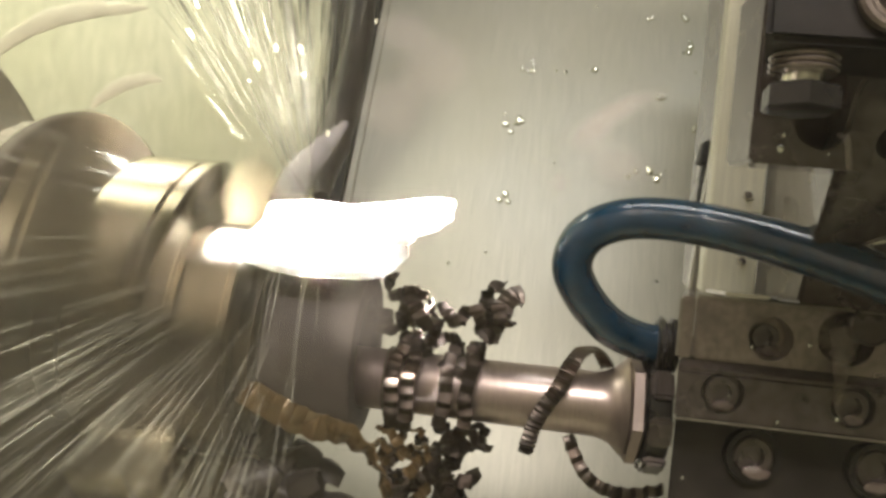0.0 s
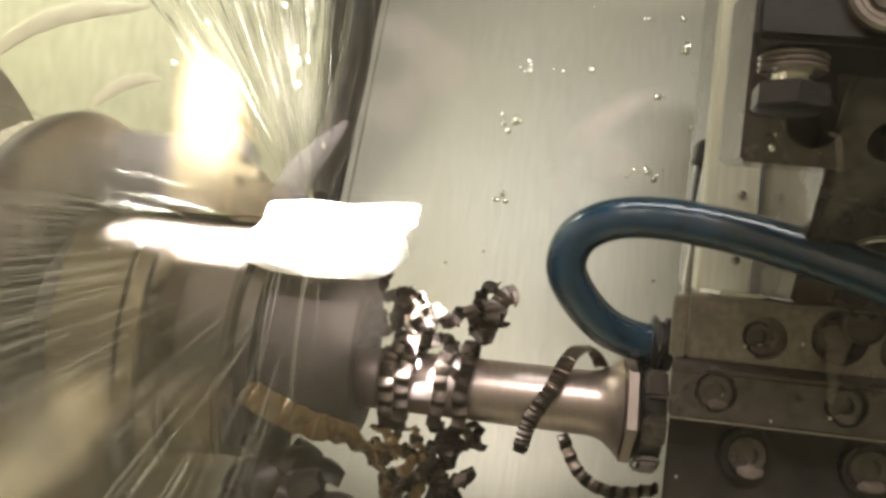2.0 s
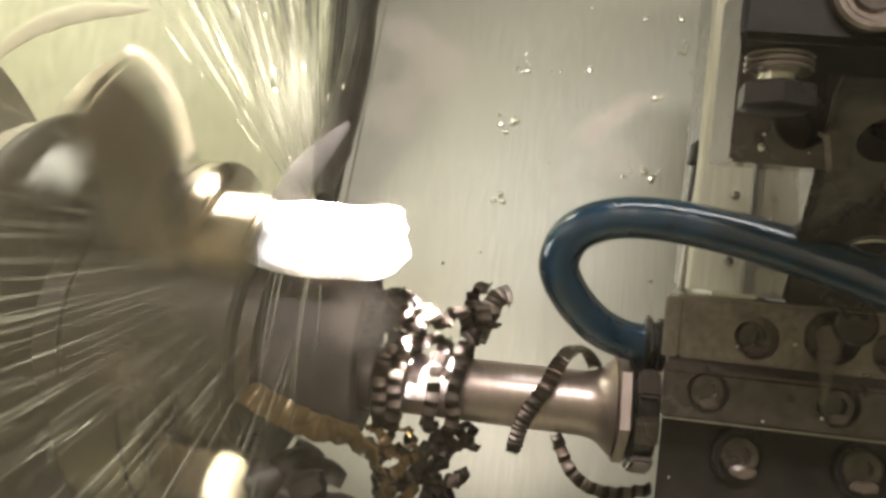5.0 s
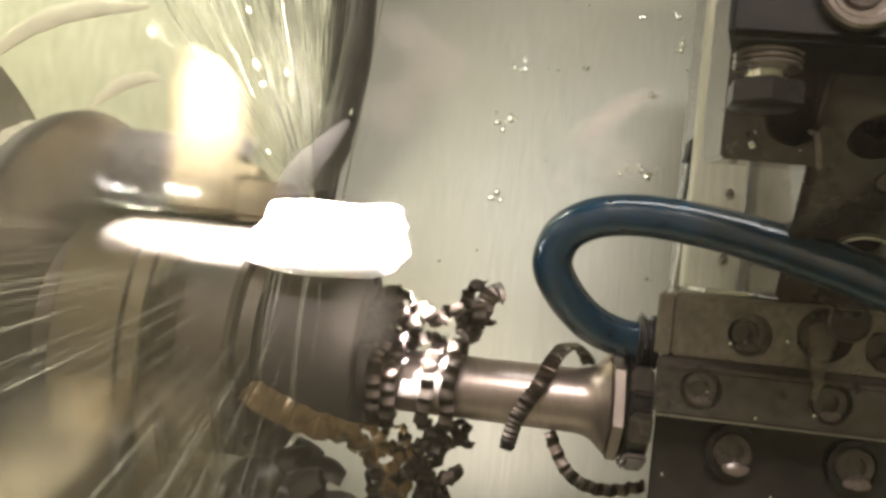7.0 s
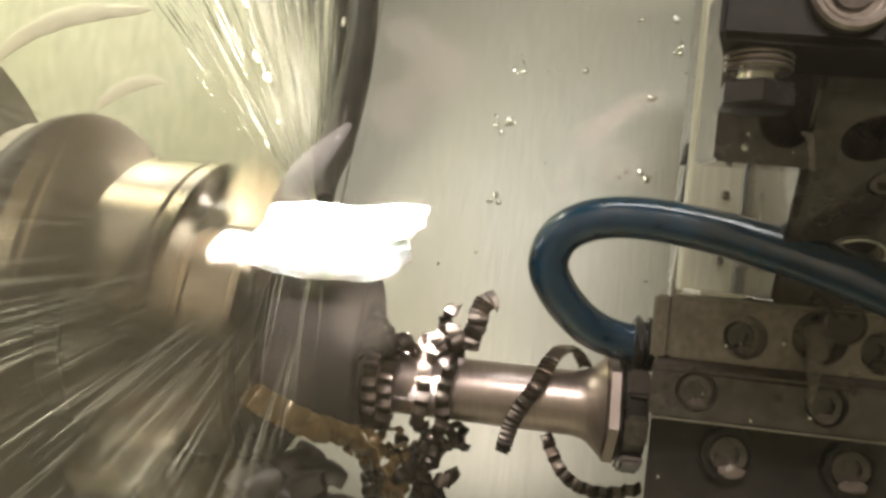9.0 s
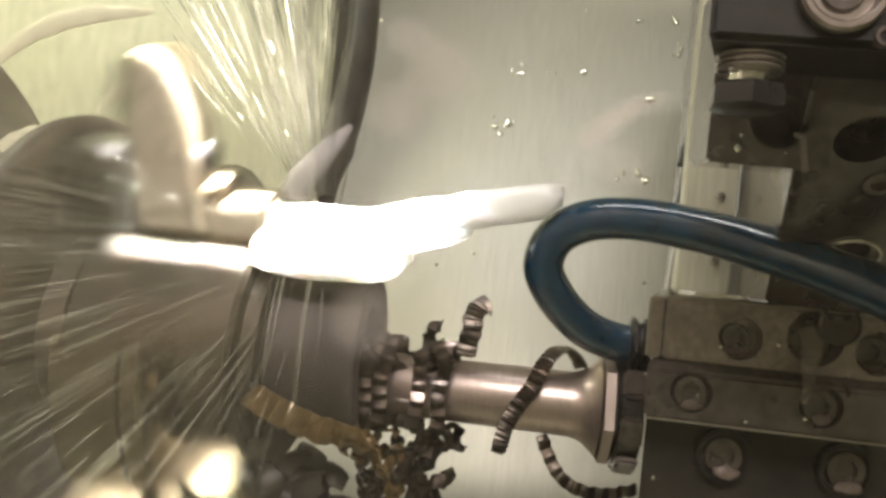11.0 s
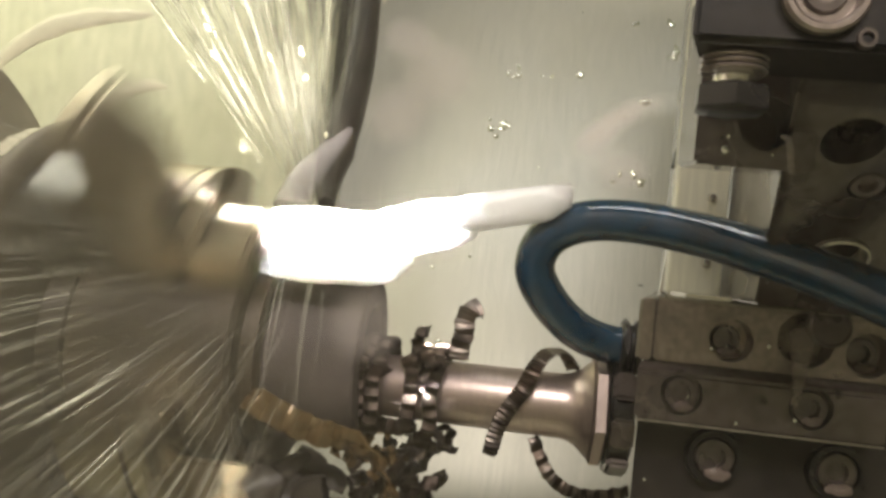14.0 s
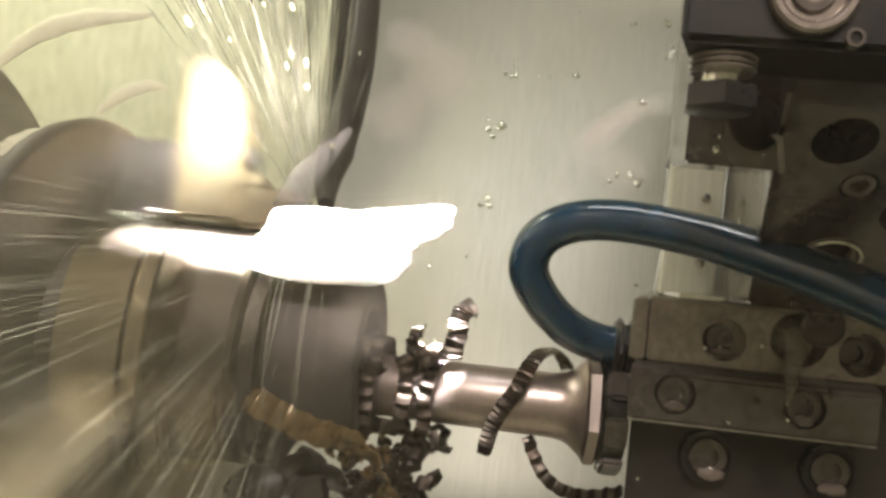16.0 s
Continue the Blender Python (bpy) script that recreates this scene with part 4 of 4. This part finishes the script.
def water_veil():
    """The hollow cone of water that rises from the cut in front of the nozzle."""
    bm = bmesh.new()
    uv = bm.loops.layers.uv.new("run")
    left = smooth_line([(-0.0810, 0.0, Z + 0.0580), (-0.0900, 0.004, Z + 0.0730), (-0.1080, 0.025, Z + 0.1040), (-0.1340, 0.050, Z + 0.1600), (-0.1500, 0.060, Z + 0.2000)], 8)
    right = smooth_line([(-0.0650, 0.0, Z + 0.0570), (-0.0700, 0.012, Z + 0.0780), (-0.0720, 0.028, Z + 0.1120), (-0.0740, 0.048, Z + 0.1600), (-0.0760, 0.060, Z + 0.2000)], 8)
    rows = []
    for k, (a, b) in enumerate(zip(left, right)):
        row = []
        for i in range(25):
            u = i / 24
            p = a.lerp(b, u) + Vector((0, -0.22 * (b - a).length * math.sin(math.pi * u), 0))
            row.append((bm.verts.new(p + 0.0012 * noise.noise_vector(p * 120)), u, k / (len(left) - 1)))
        rows.append(row)
    for p, q in zip(rows, rows[1:]):
        for i in range(24):
            corners = (p[i], p[i + 1], q[i + 1], q[i])
            face = bm.faces.new([c[0] for c in corners])
            for loop, c in zip(face.loops, corners):
                loop[uv].uv = c[1:]
    return solid("water_veil", bm, VEIL, HIT, "torn veil of water painted grey, rising round the nozzle", "coolant")


def flung_sheets():
    """Curved bright sheets by the guard: coolant off the chuck, plus a jaw's glint."""
    for line, wide in (([(-0.2330, 0.05, 1.1080), (-0.2190, 0.05, 1.1215), (-0.2020, 0.05, 1.1305), (-0.1820, 0.05, 1.1350), (-0.1620, 0.05, 1.1370)], 0.0044),
                       # this arc stands for the lit edge of a passing jaw tip
                       ([(-0.1830, 0.05, 1.0935), (-0.1770, 0.05, 1.1000), (-0.1695, 0.05, 1.1050), (-0.1610, 0.05, 1.1075), (-0.1530, 0.05, 1.1075)], 0.0030),
                       ([(-0.2330, 0.04, 1.0480), (-0.2270, 0.04, 1.0590), (-0.2180, 0.04, 1.0700), (-0.2090, 0.04, 1.0790), (-0.2000, 0.04, 1.0850)], 0.0050)):
        bm = tube(line, lambda q: wide * (0.10 + 0.9 * math.sin(math.pi * min(1.0, 0.06 + 0.94 * q)) ** 0.8), 16, 10)
        for v in bm.verts:
            v.co += 0.0009 * noise.noise_vector(v.co * 160)
            v.co.y = line[0][1] + 0.25 * (v.co.y - line[0][1])
        solid("bright_arc", bm, FLUNG, line[2], "bright curved sheet for flung coolant and a jaw's glint", "coolant", group="sheets flung off the chuck")


def clump():
    """Oily chips and an amber sheet of swarf caught under the workpiece."""
    pts = [(-0.0783, -0.030, Z - 0.0027), (-0.0657, -0.031, Z - 0.0075), (-0.0553, -0.031, Z - 0.0105), (-0.0467, -0.030, Z - 0.0118), (-0.0395, -0.029, Z - 0.0165), (-0.0345, -0.028, Z - 0.0230), (-0.0320, -0.027, Z - 0.0310)]
    solid("amber_swarf", swarf(pts, 0.0085, lambda t, q, w: (0.1, -0.8, 0.6), ridge=0.0018, every=0.007, twist=2.2, seed=90, per=12), AMBER, pts[2], "torn amber oil-wet strip of swarf under the workpiece", "metal chip")
    rnd = random.Random(77)
    for i in range(9):
        a = Vector((rnd.uniform(-0.082, -0.046), rnd.uniform(-0.024, -0.008), Z + rnd.uniform(-0.046, -0.022)))
        way = Vector((rnd.uniform(-1, 1), rnd.uniform(-0.4, 0.4), rnd.uniform(-0.6, 0.6))).normalized()
        solid("metal_chip", coil(a, a + way * rnd.uniform(0.008, 0.014), rnd.uniform(0.005, 0.0075), rnd.uniform(0.9, 1.5), rnd.uniform(0.009, 0.013), 300 + i, ridge=0.0006, every=0.006), DULL, a,
              "broad dark oily curl of swarf under the workpiece", "metal chip", group="dark curls under the workpiece")


def spray(centre, axis, spread, count, near, far, thick, seed, label, inner=0.0, mat=None):
    """A fan of thin flying streaks round an axis."""
    rnd = random.Random(seed)
    bm = bmesh.new()
    axis = Vector(axis).normalized()
    u = axis.orthogonal().normalized()
    v = axis.cross(u)
    for _ in range(count):
        g = rnd.random() * 2 * math.pi
        o = radians(inner + (spread - inner) * math.sqrt(rnd.random()))
        d = axis * math.cos(o) + (u * math.cos(g) + v * math.sin(g)) * math.sin(o)
        a = near + (far - near) * rnd.random() ** 0.8
        ln = rnd.uniform(0.010, 0.046)
        w = thick * rnd.uniform(0.35, 1.2)
        p, q = d * a, d * (a + ln) + Vector((0, 0, -0.002 * rnd.random()))
        s = d.orthogonal().normalized()
        t = d.cross(s)
        ends = []
        for k, (pt, ww) in enumerate(((p, 0.15), (p.lerp(q, 0.65), 1.0), (q, 0.3))):
            ends.append([bm.verts.new(pt + (s * math.cos(h) + t * math.sin(h)) * w * ww) for h in (0, 2.094, 4.189)])
        for e, f in zip(ends, ends[1:]):
            for i in range(3):
                bm.faces.new((e[i], e[(i + 1) % 3], f[(i + 1) % 3], f[i]))
        bm.faces.new(ends[0][::-1])
        bm.faces.new(ends[-1])
    bmesh.ops.translate(bm, verts=bm.verts, vec=centre)
    return solid("coolant_spray", bm, mat or SPRAY, centre, label, "coolant spray", kind="stuff")


shell()
window()
cover = way_cover()
drops = droplets()
turret_drops = clinging_drops()
headstock()
the_chuck = chuck()
the_work = workpiece()
the_bar = boring_bar()
holder = tool_block()
the_turret = turret()
edge = cover_edge()
the_hose = hose()
swarfs = chips()
trickle = coolant_stream()
nozzle()
wash, gush, tip = jet()
clump()
flung_film()
flung_sheets()
HIT = Vector((-0.066, -0.010, Z + 0.044))
FAN_UP, FAN_LOW = Vector((-0.40, 0.25, 1.0)).normalized(), Vector((-0.75, -0.45, -0.55)).normalized()
water_veil()
spray_up = spray(HIT, FAN_UP, 25, 40, 0.03, 0.17, 0.00022, 11, "pale streaks of coolant spray flung upwards")
spray_grey = spray(HIT + Vector((0, 0.004, 0)), FAN_UP, 23, 380, 0.02, 0.15, 0.00042, 13, "water streaks painted grey for dark refraction, flung up in front of the nozzle", mat=STREAK)
spray_low = spray(HIT, FAN_LOW, 52, 900, 0.03, 0.15, 0.00024, 12, "pale streaks of coolant spray flung from the chuck")


def flecks():
    """Bright drops and torn scraps of water that fly up round the nozzle."""
    rnd = random.Random(41)
    bm = bmesh.new()
    for _ in range(14):
        o, g = radians(rnd.uniform(4, 30)), rnd.random() * 6.283
        u = FAN_UP.orthogonal().normalized()
        d = FAN_UP * math.cos(o) + (u * math.cos(g) + FAN_UP.cross(u) * math.sin(g)) * math.sin(o)
        made = bmesh.ops.create_icosphere(bm, subdivisions=2, radius=rnd.uniform(0.0005, 0.0014))["verts"]
        bmesh.ops.scale(bm, verts=made, vec=(rnd.uniform(0.5, 0.9), 0.5, rnd.uniform(1.0, 2.4)))
        bmesh.ops.rotate(bm, verts=made, cent=(0, 0, 0), matrix=Vector((0, 0, 1)).rotation_difference(d).to_matrix())
        bmesh.ops.translate(bm, verts=made, vec=HIT + d * rnd.uniform(0.03, 0.12))
    return solid("flying_drops", bm, FLUNG, HIT, "pale drops of coolant flying up round the nozzle", "droplets", kind="stuff")


spray_drops = flecks()

# the moments at which the fast turning seems to show a jaw straight up
UPRIGHT = (-0.58, 0.50, 0.98, 1.50, 2.05, 2.60, 3.15, 3.70, 4.25, 4.82, 5.40, 5.98, 6.50, 7.04, 7.62, 8.20, 8.72, 9.25, 9.80, 10.35, 10.90, 11.45, 12.00,
           12.55, 13.15, 13.77, 14.40, 15.00, 15.52, 16.05)


def motions():
    """All that moves: the carriage feeds, the chuck turns, the coolant shifts."""
    for ob in (*STANDING, *TANGLE):
        b = BASE[ob.name]
        fall, drift = (0.0050, 0.0020) if ob in STANDING else (0.016, -0.0085)
        part_way = ((0.0, 0.0), (4.0, 0.05), (6.5, 0.05), (8.0, 0.1), (8.5, 0.45), (9.0, 0.6), (10.5, 0.9), (11.5, 1.0), (16.0, 1.06))
        walk(ob, [(t, pose(b.x + FEED * t + drift * s, b.y + 0.004 * s, b.z - fall * s, 0, -14 * s, 0)) for t, s in part_way])
    for ob in (cover, drops, turret_drops, the_bar, holder, the_turret, edge, the_hose, trickle, *swarfs):
        if ob in STANDING or ob in TANGLE:
            continue
        b = BASE[ob.name]
        walk(ob, [(t, pose(b.x + FEED * t, b.y, b.z)) for t in (0.0, 4.0, 8.0, 12.0, 16.0)])
    for ob in (the_chuck, the_work):
        b = BASE[ob.name]
        rows = []
        for i in range(481):
            rows.append((i / 30.0, pose(b.x, b.y, b.z, 1200.0 * i / 30.0 + float(np.interp(i / 30.0, UPRIGHT, [120.0 * k + 2.0 for k in range(len(UPRIGHT))])))))
        walk(ob, rows)
    for ob, reach in ((gush, 0.50), (tip, 1.0)):
        b = BASE[ob.name]
        slide = ((0.0, 0.35), (0.6, 0.22), (1.8, 0.16), (2.4, 0.06), (3.6, 0.03), (6.3, 0.0), (7.5, 0.05), (8.7, 0.16), (9.2, 0.16), (10.7, 0.85), (11.3, 1.04), (15.3, 1.04), (15.5, 0.98), (15.8, 0.55), (16.0, 0.32))
        walk(ob, [(t, pose(b.x + 0.0465 * s * reach, b.y, b.z + 0.0120 * s * reach)) for t, s in slide])
    for ob, axis, speed in ((spray_up, FAN_UP, 37.0), (spray_grey, FAN_UP, -31.0), (spray_drops, FAN_UP, 24.0), (spray_low, FAN_LOW, 43.0)):
        b = BASE[ob.name]
        walk(ob, [(i * 0.5, Matrix.Translation(b) @ Matrix.Rotation(radians(speed * i * 0.5), 4, axis)) for i in range(33)])


motions()
